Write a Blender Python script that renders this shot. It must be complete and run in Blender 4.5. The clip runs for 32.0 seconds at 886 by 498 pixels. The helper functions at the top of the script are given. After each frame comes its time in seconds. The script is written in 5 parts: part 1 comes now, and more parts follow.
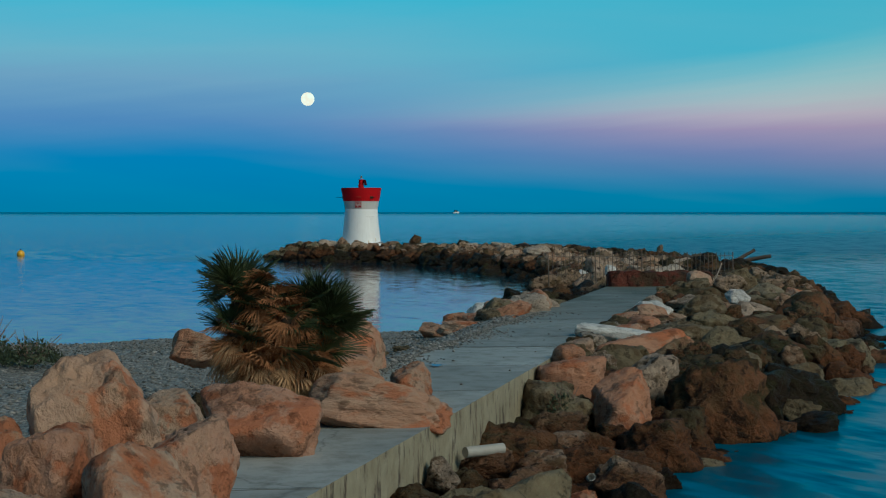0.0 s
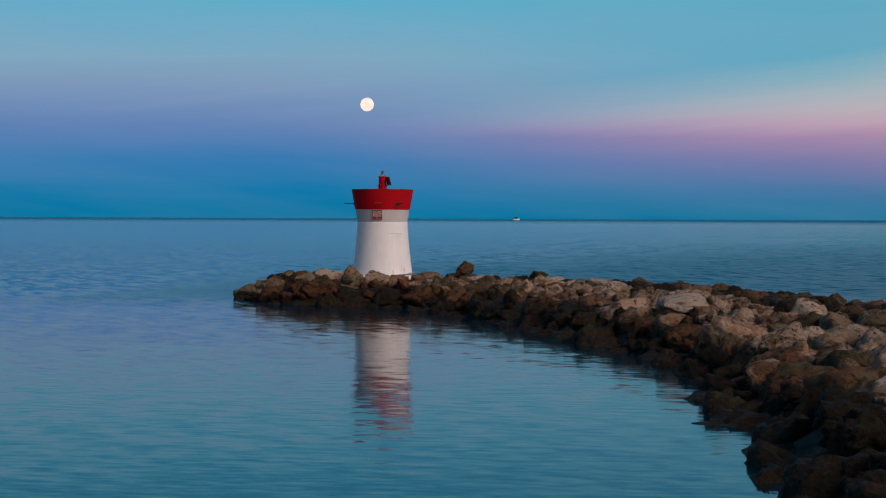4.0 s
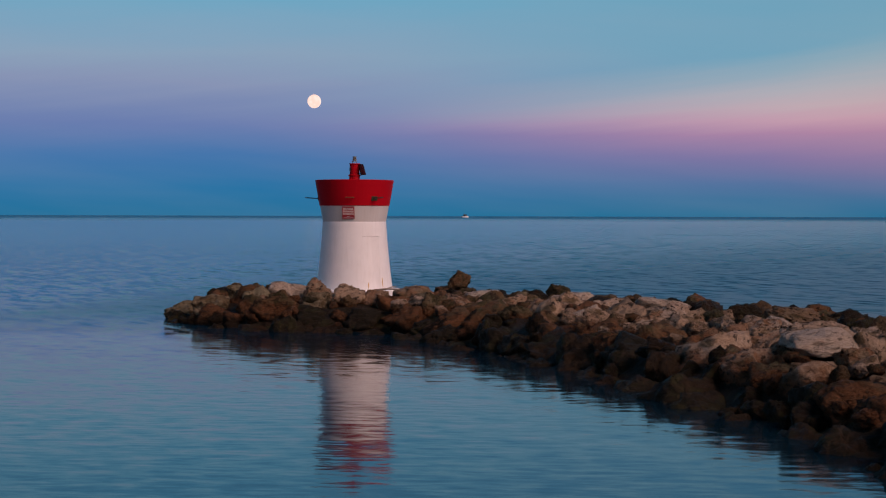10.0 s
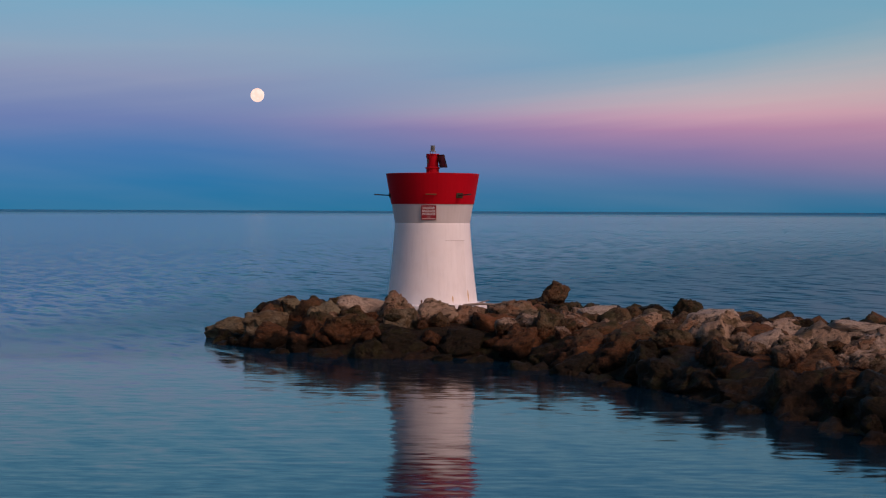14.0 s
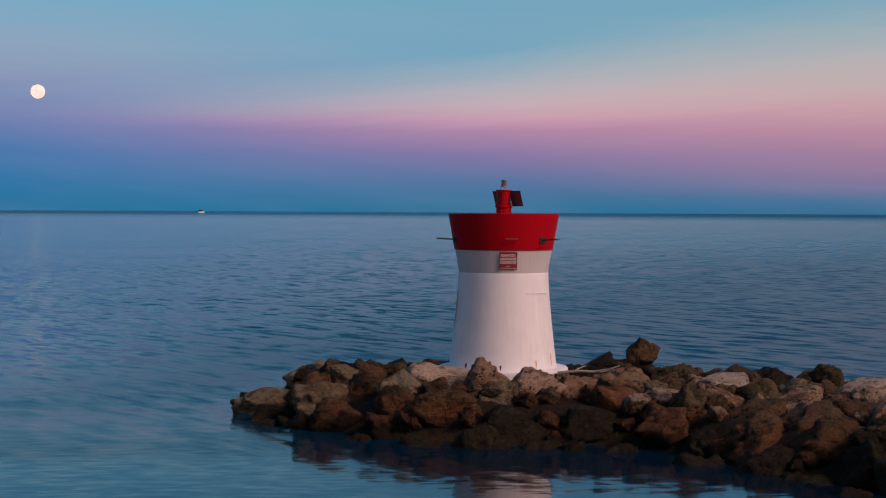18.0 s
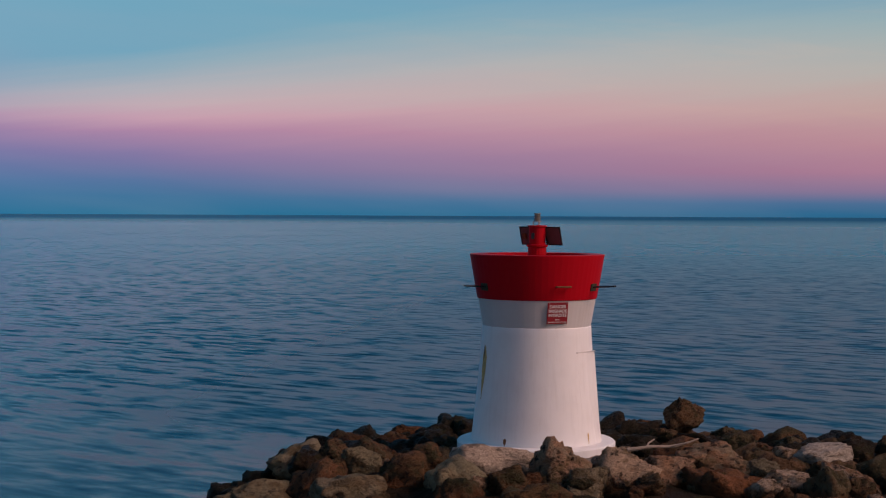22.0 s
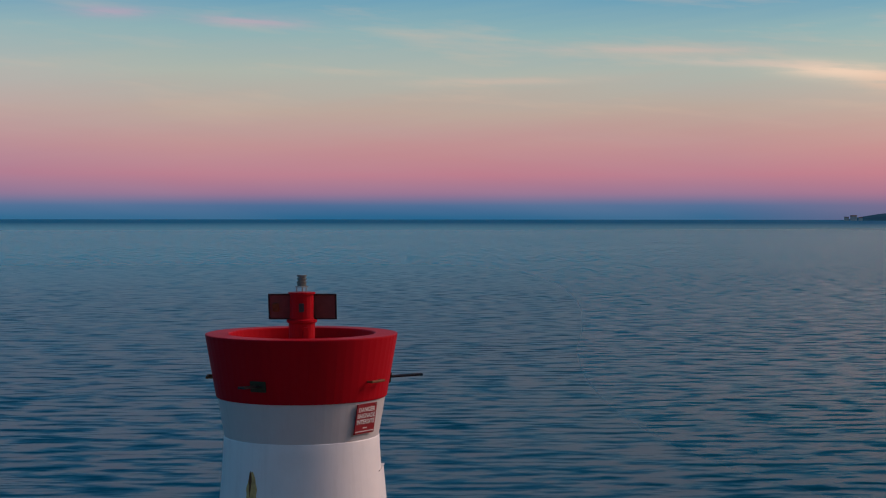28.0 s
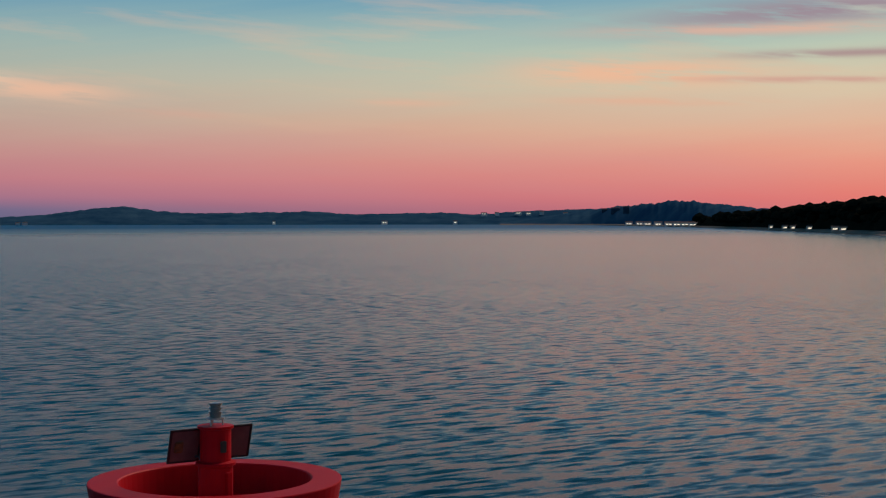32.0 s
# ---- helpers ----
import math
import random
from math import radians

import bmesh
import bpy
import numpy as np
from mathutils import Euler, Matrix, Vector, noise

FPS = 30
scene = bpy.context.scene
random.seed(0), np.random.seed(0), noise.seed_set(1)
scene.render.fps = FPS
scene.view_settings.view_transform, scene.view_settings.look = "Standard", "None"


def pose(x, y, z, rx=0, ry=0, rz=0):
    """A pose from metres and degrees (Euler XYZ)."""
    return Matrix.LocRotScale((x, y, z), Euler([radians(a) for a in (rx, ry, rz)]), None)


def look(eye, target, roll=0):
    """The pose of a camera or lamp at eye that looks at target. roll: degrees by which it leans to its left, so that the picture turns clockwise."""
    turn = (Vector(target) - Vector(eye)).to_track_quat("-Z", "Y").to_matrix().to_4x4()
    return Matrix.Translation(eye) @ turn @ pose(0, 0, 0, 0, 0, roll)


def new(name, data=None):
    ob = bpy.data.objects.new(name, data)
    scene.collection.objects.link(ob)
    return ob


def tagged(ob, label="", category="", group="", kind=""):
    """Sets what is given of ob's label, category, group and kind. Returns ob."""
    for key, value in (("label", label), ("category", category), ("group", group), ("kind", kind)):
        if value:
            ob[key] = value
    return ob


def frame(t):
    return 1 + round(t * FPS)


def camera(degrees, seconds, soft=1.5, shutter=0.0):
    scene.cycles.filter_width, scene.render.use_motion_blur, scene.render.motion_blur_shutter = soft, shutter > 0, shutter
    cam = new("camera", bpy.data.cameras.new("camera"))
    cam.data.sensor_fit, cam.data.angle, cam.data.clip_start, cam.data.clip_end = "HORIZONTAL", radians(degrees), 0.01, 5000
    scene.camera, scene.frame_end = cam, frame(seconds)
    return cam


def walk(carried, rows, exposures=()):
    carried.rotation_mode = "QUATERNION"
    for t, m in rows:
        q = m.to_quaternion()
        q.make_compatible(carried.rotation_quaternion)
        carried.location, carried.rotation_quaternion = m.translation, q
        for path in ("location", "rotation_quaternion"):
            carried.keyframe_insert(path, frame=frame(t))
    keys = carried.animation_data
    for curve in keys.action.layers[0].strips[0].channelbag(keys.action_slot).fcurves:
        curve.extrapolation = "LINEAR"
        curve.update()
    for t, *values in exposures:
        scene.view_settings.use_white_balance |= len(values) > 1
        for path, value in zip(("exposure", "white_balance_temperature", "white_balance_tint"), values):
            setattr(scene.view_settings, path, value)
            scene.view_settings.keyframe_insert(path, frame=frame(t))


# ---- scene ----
EXPOSURES = [(0, 0.02, 4900, -40), (1.1, 0.02, 5050, -35), (2.0, -0.12, 5150, -32), (3.0, -0.02, 5750, -14), (6, -0.1, 5900, -6), (9, -0.1, 6400, 8), (13, -0.06, 6650, 13), (20, -0.02, 6650, 12), (24, -0.07, 6450, 6), (27, -0.03, 6250, 5), (29, 0.0, 6300, 0), (32, -0.1, 6500, 3)]
cam = camera(32.93, 32.0, soft=1.2)

# seconds, x, y, z, yaw to the left from +y, pitch, roll
PATH = [
    (0, -4.89, -134.75, 4.37, -5.199, -1.460, -0.003),
    (0.5, -3.94, -128.88, 4.36, -5.293, -1.374, 0.051),
    (1, -3.01, -122.92, 4.38, -5.295, -1.278, 0.114),
    (1.5, -2.13, -116.87, 4.43, -4.651, -1.218, 0.149),
    (2, -1.33, -110.78, 4.49, -4.001, -1.203, 0.190),
    (2.5, -0.75, -104.67, 4.54, -3.294, -1.242, 0.211),
    (3, -0.60, -98.35, 4.60, -3.105, -1.255, 0.227),
    (3.5, -0.83, -91.72, 4.70, -2.967, -1.232, 0.219),
    (5.5, -1.01, -85.00, 4.95, -2.886, -1.198, 0.233),
    (6, -1.02, -83.31, 4.95, -2.878, -1.180, 0.231),
    (6.5, -1.01, -81.61, 4.94, -2.850, -1.182, 0.217),
    (7, -1.03, -79.96, 4.93, -2.803, -1.196, 0.197),
    (7.5, -1.09, -78.33, 4.92, -2.795, -1.209, 0.183),
    (8, -1.19, -76.55, 4.90, -2.889, -1.220, 0.153),
    (8.5, -1.32, -74.67, 4.89, -3.191, -1.245, 0.146),
    (9, -1.47, -72.88, 4.87, -3.613, -1.248, 0.145),
    (9.5, -1.64, -71.12, 4.86, -4.053, -1.273, 0.149),
    (10, -1.88, -69.42, 4.83, -4.932, -1.309, 0.158),
    (10.5, -2.22, -67.81, 4.80, -5.428, -1.351, 0.170),
    (11, -2.62, -66.25, 4.77, -5.745, -1.389, 0.156),
    (11.5, -3.11, -64.78, 4.72, -6.107, -1.419, 0.132),
    (12, -3.70, -63.37, 4.68, -6.490, -1.441, 0.101),
    (12.5, -4.38, -62.02, 4.69, -6.851, -1.464, 0.130),
    (13, -5.14, -60.71, 4.75, -7.047, -1.491, 0.159),
    (13.5, -5.96, -59.35, 4.86, -7.114, -1.494, 0.208),
    (14, -6.85, -57.98, 5.02, -7.144, -1.503, 0.242),
    (14.5, -7.79, -56.58, 5.23, -7.126, -1.499, 0.256),
    (15, -8.75, -55.18, 5.45, -7.277, -1.500, 0.268),
    (15.5, -9.74, -53.75, 5.65, -8.019, -1.454, 0.323),
    (17.5, -13.86, -48.41, 6.36, -13.922, -1.463, 0.331),
    (18, -14.88, -46.88, 6.50, -15.297, -1.473, 0.310),
    (18.5, -15.82, -45.43, 6.63, -16.706, -1.475, 0.310),
    (19, -16.69, -43.99, 6.75, -18.147, -1.466, 0.306),
    (19.5, -17.56, -42.46, 6.88, -19.700, -1.449, 0.342),
    (20, -18.43, -40.88, 7.00, -21.176, -1.457, 0.317),
    (20.5, -19.36, -39.26, 7.12, -22.971, -1.451, 0.363),
    (21, -20.24, -37.57, 7.25, -24.801, -1.426, 0.373),
    (21.5, -20.96, -35.94, 7.37, -26.615, -1.382, 0.324),
    (22, -21.59, -34.33, 7.49, -28.570, -1.353, 0.272),
    (22.5, -22.24, -32.64, 7.61, -30.861, -1.346, 0.246),
    (23, -22.91, -30.88, 7.71, -33.603, -1.316, 0.209),
    (23.5, -23.47, -29.18, 7.81, -36.263, -1.291, 0.174),
    (24, -23.91, -27.56, 7.90, -39.051, -1.282, 0.142),
    (24.5, -24.32, -25.86, 8.00, -42.058, -1.263, 0.168),
    (26.5, -24.78, -19.26, 8.35, -54.260, -1.214, 0.128),
    (27, -24.92, -17.58, 8.44, -57.923, -1.208, 0.095),
    (27.5, -24.87, -15.93, 8.53, -61.519, -1.211, 0.068),
    (28, -24.73, -14.19, 8.61, -65.538, -1.224, 0.040),
    (28.5, -24.62, -12.44, 8.72, -69.603, -1.219, 0.013),
    (29, -24.45, -10.70, 8.85, -73.451, -1.215, -0.016),
    (29.5, -24.09, -8.83, 9.00, -77.656, -1.222, -0.001),
    (30, -23.61, -6.85, 9.16, -82.172, -1.224, 0.018),
    (30.5, -23.22, -4.97, 9.36, -86.447, -1.191, 0.012),
    (31, -22.86, -3.18, 9.61, -90.709, -1.149, 0.001),
    (31.5, -22.38, -1.45, 9.87, -95.114, -1.112, -0.043),
    (32, -21.81, 0.14, 10.13, -99.028, -1.077, -0.066),
]


def heading(x, y, z, yaw, pitch, roll):
    return pose(x, y, z, 0, 0, yaw) @ pose(0, 0, 0, 90 + pitch) @ pose(0, 0, 0, 0, 0, roll)


walk(cam, [(t, heading(*r)) for t, *r in PATH], EXPOSURES)

# ---- sky and light ----
def srgb(h):
    v = [int(h[i:i + 2], 16) / 255 for i in (0, 2, 4)]
    return tuple(c / 12.92 if c < 0.04045 else ((c + 0.055) / 1.055) ** 2.4 for c in v) + (1.0,)


class Nodes:
    """A short way to lay nodes and link them."""

    def __init__(self, tree):
        self.tree = tree
        tree.nodes.clear()

    def add(self, kind, ins=(), **props):
        n = self.tree.nodes.new(kind)
        if "operation" in props:
            n.operation = props["operation"]
        if "clamp" in props:
            n.use_clamp = props["clamp"]
        if "data_type" in props:
            n.data_type, n.blend_type = props["data_type"], props["blend_type"]
        if "interpolation_type" in props:
            n.interpolation_type = props["interpolation_type"]
        if "feature" in props:
            n.feature = props["feature"]
        if "rotation_type" in props:
            n.rotation_type = props["rotation_type"]
        for k, v in (ins.items() if hasattr(ins, "items") else enumerate(ins)):
            self.put(n.inputs[k], v)
        return n

    def put(self, socket, v):
        if hasattr(v, "links") and hasattr(v, "is_output"):
            self.tree.links.new(v, socket)
        elif v is not None:
            socket.default_value = v

    def math(self, op, *a, clamp=False):
        return self.add("ShaderNodeMath", a, operation=op, clamp=clamp).outputs[0]

    def vmath(self, op, *a):
        return self.add("ShaderNodeVectorMath", a, operation=op).outputs[0]

    def ramp(self, fac, stops, interp="LINEAR"):
        n = self.add("ShaderNodeValToRGB", [fac])
        r = n.color_ramp
        r.interpolation = interp
        while len(r.elements) < len(stops):
            r.elements.new(0.5)
        for e, (p, c) in zip(r.elements, sorted(stops)):
            e.position, e.color = p, c if len(c) == 4 else (*c, 1)
        return n.outputs[0]

    def mix(self, fac, a, b, blend="MIX"):
        n = self.add("ShaderNodeMix", data_type="RGBA", blend_type=blend)
        for s, v in ((n.inputs[0], fac), (n.inputs[6], a), (n.inputs[7], b)):
            self.put(s, v)
        return n.outputs[2]

    def span(self, v, a, b, c=0.0, d=1.0, smooth=False):
        return self.add("ShaderNodeMapRange", [v, a, b, c, d], interpolation_type="SMOOTHSTEP" if smooth else "LINEAR").outputs[0]

    def noise(self, vec, scale, detail=4.0, rough=0.55):
        return self.add("ShaderNodeTexNoise", {"Vector": vec, "Scale": scale, "Detail": detail, "Roughness": rough}).outputs[0]


ANTISUN = -10.0   # azimuth of the earth's shadow, degrees clockwise from +y
SUN_AZ = 137.0
SKY_ANTI = [(0, "22749f"), (1, "2876a8"), (2.2, "4278b0"), (3.4, "6a80b4"), (4.9, "8a98ba"), (6, "8ca6c0"), (8.5, "6aacca"), (11, "56a0c8"), (15, "4a94c0"), (22, "3a82b2")]
SKY_BELT = [(0, "287298"), (0.6, "3a739c"), (1.2, "5a76a2"), (2.2, "8a7aa6"), (3.1, "b486a8"), (4.0, "cca0b2"), (4.8, "c8b0b8"), (5.8, "b6b4bc"), (7.2, "92aebe"), (8.5, "72a7c0"), (11, "569cc4"), (15, "4a92be"), (22, "3a80b0")]
SKY_SIDE = [(0, "2e648c"), (0.45, "526c94"), (0.9, "9c7492"), (1.6, "bf7c8c"), (2.6, "c48e90"), (4, "c0a69a"), (5.5, "b2b4aa"), (7, "94b0b4"), (8.3, "709fb8"), (12, "4088b6"), (22, "2a70a6")]
SKY_ROSE = [(0, "d86a72"), (0.9, "ea7c78"), (2.2, "f09a8a"), (3.5, "eeba9e"), (5, "e2ceb2"), (6.5, "c4d0be"), (8.5, "80adc0"), (12, "5092bc"), (22, "246a9c")]
# azimuth, elevation, half width, half height, lean, colour, strength
CLOUDS = [(53.0, 7.6, 1.5, 0.20, 0.0, "c8a2b8", 0.55), (58.2, 7.35, 1.9, 0.20, 0.03, "cca6b6", 0.55), (68.0, 5.15, 3.5, 0.14, -0.02, "d8b8a8", 0.5), (80.6, 5.35, 2.6, 0.30, 0.10, "f4d0b8", 1.0), (84.2, 4.85, 2.6, 0.40, 0.05, "f4c0a4", 0.95), (77.0, 5.75, 3.0, 0.16, 0.05, "dcc0b2", 0.6), (106.5, 5.55, 4.6, 0.55, 0.02, "f6bfa0", 1.0), (113.0, 7.75, 6.5, 0.55, -0.05, "a48e9c", 0.95), (111.0, 7.1, 6.0, 0.20, 0.0, "ecb8a4", 0.8), (115.0, 6.15, 5.0, 0.16, 0.0, "b08c90", 0.85), (113.5, 5.2, 5.0, 0.12, 0.02, "d89a90", 0.7),
          (97.5, 4.5, 1.8, 0.14, 0.03, "e8b8a0", 0.7), (107.0, 4.5, 4.0, 0.16, 0.02, "f2b498", 0.6), (89.0, 4.0, 2.0, 0.16, 0.03, "e0aa98", 0.5), (73.0, 6.3, 5.0, 0.12, 0.02, "d8b8b0", 0.4)]
SKY_GLOW = [(0, "ff8a5c"), (2, "ffa070"), (5, "f5b48a"), (9, "c8b4a4"), (14, "7c98a8"), (20, "4a7898")]


def make_world():
    w = bpy.data.worlds.new("dusk_sky")
    scene.world = w
    w.use_nodes = True
    n = Nodes(w.node_tree)
    d = n.add("ShaderNodeTexCoord").outputs["Generated"]
    s = n.add("ShaderNodeSeparateXYZ", [d]).outputs
    elev = n.math("MULTIPLY", n.math("ARCSINE", s[2]), 180 / math.pi)
    az = n.math("MULTIPLY", n.math("ARCTAN2", s[0], s[1]), 180 / math.pi)
    off = n.math("ABSOLUTE", n.math("WRAP", n.math("SUBTRACT", az, ANTISUN), 180.0, -180.0))
    # long faint streaks that climb away from the moon bend the bands
    drift = n.add("ShaderNodeCombineXYZ", [n.math("MULTIPLY", az, 0.035), n.math("SUBTRACT", n.math("MULTIPLY", elev, 0.9), n.math("MULTIPLY", az, 0.11)), 0.0]).outputs[0]
    wob = n.math("MULTIPLY", n.math("SUBTRACT", n.noise(drift, 1.0, 5.0, 0.6), 0.5), n.span(elev, 1.2, 4.0, 0.0, 1.0))
    bent = n.math("ADD", elev, wob)
    # the rosy belt is a wedge: thin by the moon, taller towards the afterglow
    top = n.ramp(n.span(az, 0, 60), [(0.0, (0.09,) * 3), (0.15, (0.13,) * 3), (0.3, (0.18,) * 3), (0.5, (0.29,) * 3), (1.0, (0.46,) * 3)])
    belt = n.math("ADD", n.math("MINIMUM", bent, 3.0), n.math("DIVIDE", n.math("MULTIPLY", n.math("MAXIMUM", n.math("SUBTRACT", bent, 3.0), 0.0), 3.2), n.math("MULTIPLY", top, 10.0)))
    belt = n.math("MINIMUM", belt, n.math("MAXIMUM", bent, 8.6))
    sky = [n.ramp(n.math("DIVIDE", e_, 22.0, clamp=True), [(e / 22, srgb(h)) for e, h in r]) for r, e_ in ((SKY_ANTI, bent), (SKY_BELT, belt), (SKY_SIDE, bent), (SKY_ROSE, bent), (SKY_GLOW, elev))]
    col = n.mix(n.span(off, 6, 31, smooth=True), sky[0], sky[1])
    col = n.mix(n.span(off, 27, 66), col, sky[2])
    col = n.mix(n.span(off, 86, 124), col, sky[3])
    col = n.mix(n.span(off, 118, 155, smooth=True), col, sky[4])
    # thin evening clouds, long and low
    flat = n.add("ShaderNodeCombineXYZ", [n.math("MULTIPLY", az, 0.09), n.math("ADD", n.math("MULTIPLY", elev, 0.75), n.math("MULTIPLY", az, 0.055)), 0.0]).outputs[0]
    wisp = n.span(n.noise(flat, 1.1, 5.0, 0.6), 0.52, 0.75)
    veil = n.math("MULTIPLY", n.math("MULTIPLY", wisp, n.span(off, 30, 100)), n.math("MULTIPLY", n.span(elev, 2.5, 5), n.span(elev, 14, 8)))
    col = n.mix(n.math("MULTIPLY", veil, 0.5), col, srgb("eabda4"))
    ragged = n.span(n.noise(flat, 4.0, 5.0), 0.28, 0.52)
    for c_az, c_el, half, tall, lean, hue, most in CLOUDS:
        du = n.math("DIVIDE", n.math("SUBTRACT", az, c_az), half)
        dv = n.math("DIVIDE", n.math("ADD", n.math("SUBTRACT", elev, c_el), n.math("MULTIPLY", n.math("SUBTRACT", az, c_az), lean)), tall)
        streak = n.math("EXPONENT", n.math("MULTIPLY", n.math("ADD", n.math("POWER", n.math("ABSOLUTE", du), 2.6), n.math("MULTIPLY", dv, dv)), -1.0))
        col = n.mix(n.math("MULTIPLY", n.math("MULTIPLY", streak, ragged), most), col, srgb(hue))
    # faint unevenness of the haze
    col = n.mix(n.span(n.noise(flat, 0.7, 3.0), 0.35, 0.65, 0.0, 0.08), col, srgb("b0aab8"))
    # the dome above the low bands
    zen = n.span(elev, 21, 49, smooth=True)
    col = n.mix(zen, col, (0.005, 0.030, 0.070, 1))
    bg = n.add("ShaderNodeBackground", [col, 1.0])
    n.add("ShaderNodeOutputWorld", [bg.outputs[0]])


make_world()
sun_data = bpy.data.lights.new("afterglow", "SUN")
sun_data.energy, sun_data.angle, sun_data.color = 2.6, radians(26), (1.0, 0.66, 0.57)
a = radians(SUN_AZ)
tagged(new("afterglow", sun_data), kind="structure").matrix_world = look((100 * math.sin(a), 100 * math.cos(a), 72), (0, 0, 0))

# ---- materials ----
def material(name):
    m = bpy.data.materials.new(name)
    m.use_nodes = True
    return m, Nodes(m.node_tree)


def finish(n, color, rough=0.8, height=None, strength=0.5, distance=0.02, **more):
    ins = {"Base Color": color, "Roughness": rough}
    if height is not None:
        ins["Normal"] = n.add("ShaderNodeBump", {"Strength": strength, "Distance": distance, "Height": height}).outputs[0]
    ins.update({k.replace("_", " "): v for k, v in more.items()})
    p = n.add("ShaderNodeBsdfPrincipled", ins)
    n.add("ShaderNodeOutputMaterial", {"Surface": p.outputs[0]})


def rock_material(name, stops, rough=0.85, scale=1.0, patch=None, relief=0.19, lichen_shade=0.85, tide=True, mottle=0.55):
    """Stone of several tones, cracked and pitted; where the sea reaches it, a brown and then a black weedy zone with a ragged edge."""
    m, n = material(name)
    ob = n.add("ShaderNodeTexCoord").outputs["Object"]
    rnd = n.add("ShaderNodeObjectInfo").outputs["Random"]
    vec = n.vmath("ADD", ob, n.add("ShaderNodeCombineXYZ", [n.math("MULTIPLY", rnd, 37.0), n.math("MULTIPLY", rnd, 11.0), 0.0]).outputs[0])
    big = n.noise(vec, 1.5 * scale, 6, 0.65)
    fine = n.noise(vec, 9 * scale, 6, 0.7)
    grain = n.noise(vec, 60 * scale, 3, 0.6)
    crag = n.noise(vec, 2.9 * scale, 6, 0.68)
    tone = n.ramp(n.math("FRACT", n.math("MULTIPLY", rnd, 7.31)), stops)
    col = n.mix(n.span(big, 0.44, 0.56), tone, n.ramp(rnd, stops))
    col = n.mix(n.span(fine, 0.4, 0.68, 0.0, mottle), col, n.mix(0.55, col, (0.09, 0.055, 0.04, 1)))
    if patch:
        col = n.mix(n.math("MULTIPLY", n.span(n.noise(vec, 1.0 * scale, 5, 0.6), 0.54, 0.60), 0.75), col, (*patch, 1))
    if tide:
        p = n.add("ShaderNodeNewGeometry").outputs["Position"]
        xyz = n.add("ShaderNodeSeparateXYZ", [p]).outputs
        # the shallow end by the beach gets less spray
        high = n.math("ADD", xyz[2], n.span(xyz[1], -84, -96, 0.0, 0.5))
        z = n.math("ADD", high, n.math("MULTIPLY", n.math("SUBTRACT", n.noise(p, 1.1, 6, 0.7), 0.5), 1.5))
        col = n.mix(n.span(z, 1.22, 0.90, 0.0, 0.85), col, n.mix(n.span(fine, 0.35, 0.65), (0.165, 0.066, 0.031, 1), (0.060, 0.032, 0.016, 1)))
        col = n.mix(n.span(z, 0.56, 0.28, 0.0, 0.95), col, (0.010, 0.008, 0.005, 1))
    # black lichen, and the shade of cracks and hollows put into the colour
    col = n.mix(n.span(crag, 0.455, 0.39, 0.0, lichen_shade), col, (0.022, 0.016, 0.012, 1))
    chunk = n.add("ShaderNodeTexVoronoi", {"Vector": n.vmath("ADD", vec, n.vmath("MULTIPLY", n.add("ShaderNodeTexNoise", {"Vector": vec, "Scale": 2.0 * scale, "Detail": 4.0}).outputs["Color"], (0.9, 0.9, 0.9))), "Scale": 1.7 * scale}).outputs["Distance"]
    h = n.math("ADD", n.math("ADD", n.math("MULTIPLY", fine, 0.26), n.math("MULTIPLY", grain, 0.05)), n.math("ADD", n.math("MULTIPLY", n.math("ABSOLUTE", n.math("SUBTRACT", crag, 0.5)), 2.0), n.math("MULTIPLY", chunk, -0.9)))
    finish(n, col, rough, h, 1.0, relief, Specular_IOR_Level=0.12)
    return m


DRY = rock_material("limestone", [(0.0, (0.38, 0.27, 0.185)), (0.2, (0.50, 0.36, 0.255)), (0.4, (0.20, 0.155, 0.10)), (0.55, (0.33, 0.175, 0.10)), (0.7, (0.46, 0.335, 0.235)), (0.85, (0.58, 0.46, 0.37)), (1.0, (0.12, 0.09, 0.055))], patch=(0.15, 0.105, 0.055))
PINK = rock_material("pink_limestone", [(0.0, (0.42, 0.255, 0.18)), (0.35, (0.38, 0.185, 0.108)), (0.7, (0.43, 0.32, 0.24)), (1.0, (0.36, 0.22, 0.14))], scale=0.8, patch=(0.36, 0.122, 0.054), relief=0.09, lichen_shade=0.5, tide=False, mottle=0.4)
PALE = rock_material("pale_limestone", [(0.0, (0.56, 0.48, 0.40)), (1.0, (0.48, 0.38, 0.30))], relief=0.16, lichen_shade=0.6)
WHITEROCK = rock_material("white_limestone", [(0.0, (0.78, 0.76, 0.74)), (1.0, (0.70, 0.65, 0.61))], relief=0.10, lichen_shade=0.4, tide=False)
# near-black: wet weed, with the shade of low stones and gaps put in
WET_SHADED = rock_material("weedy_shaded_rock", [(0.0, (0.009, 0.010, 0.006)), (0.4, (0.016, 0.015, 0.008)), (0.7, (0.024, 0.014, 0.007)), (1.0, (0.009, 0.012, 0.007))], rough=0.6, tide=False, patch=(0.036, 0.034, 0.014), relief=0.15)
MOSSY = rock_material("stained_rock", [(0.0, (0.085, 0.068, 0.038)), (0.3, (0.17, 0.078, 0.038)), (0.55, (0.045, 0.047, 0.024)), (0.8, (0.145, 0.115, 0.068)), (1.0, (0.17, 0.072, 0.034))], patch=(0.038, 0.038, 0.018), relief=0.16)
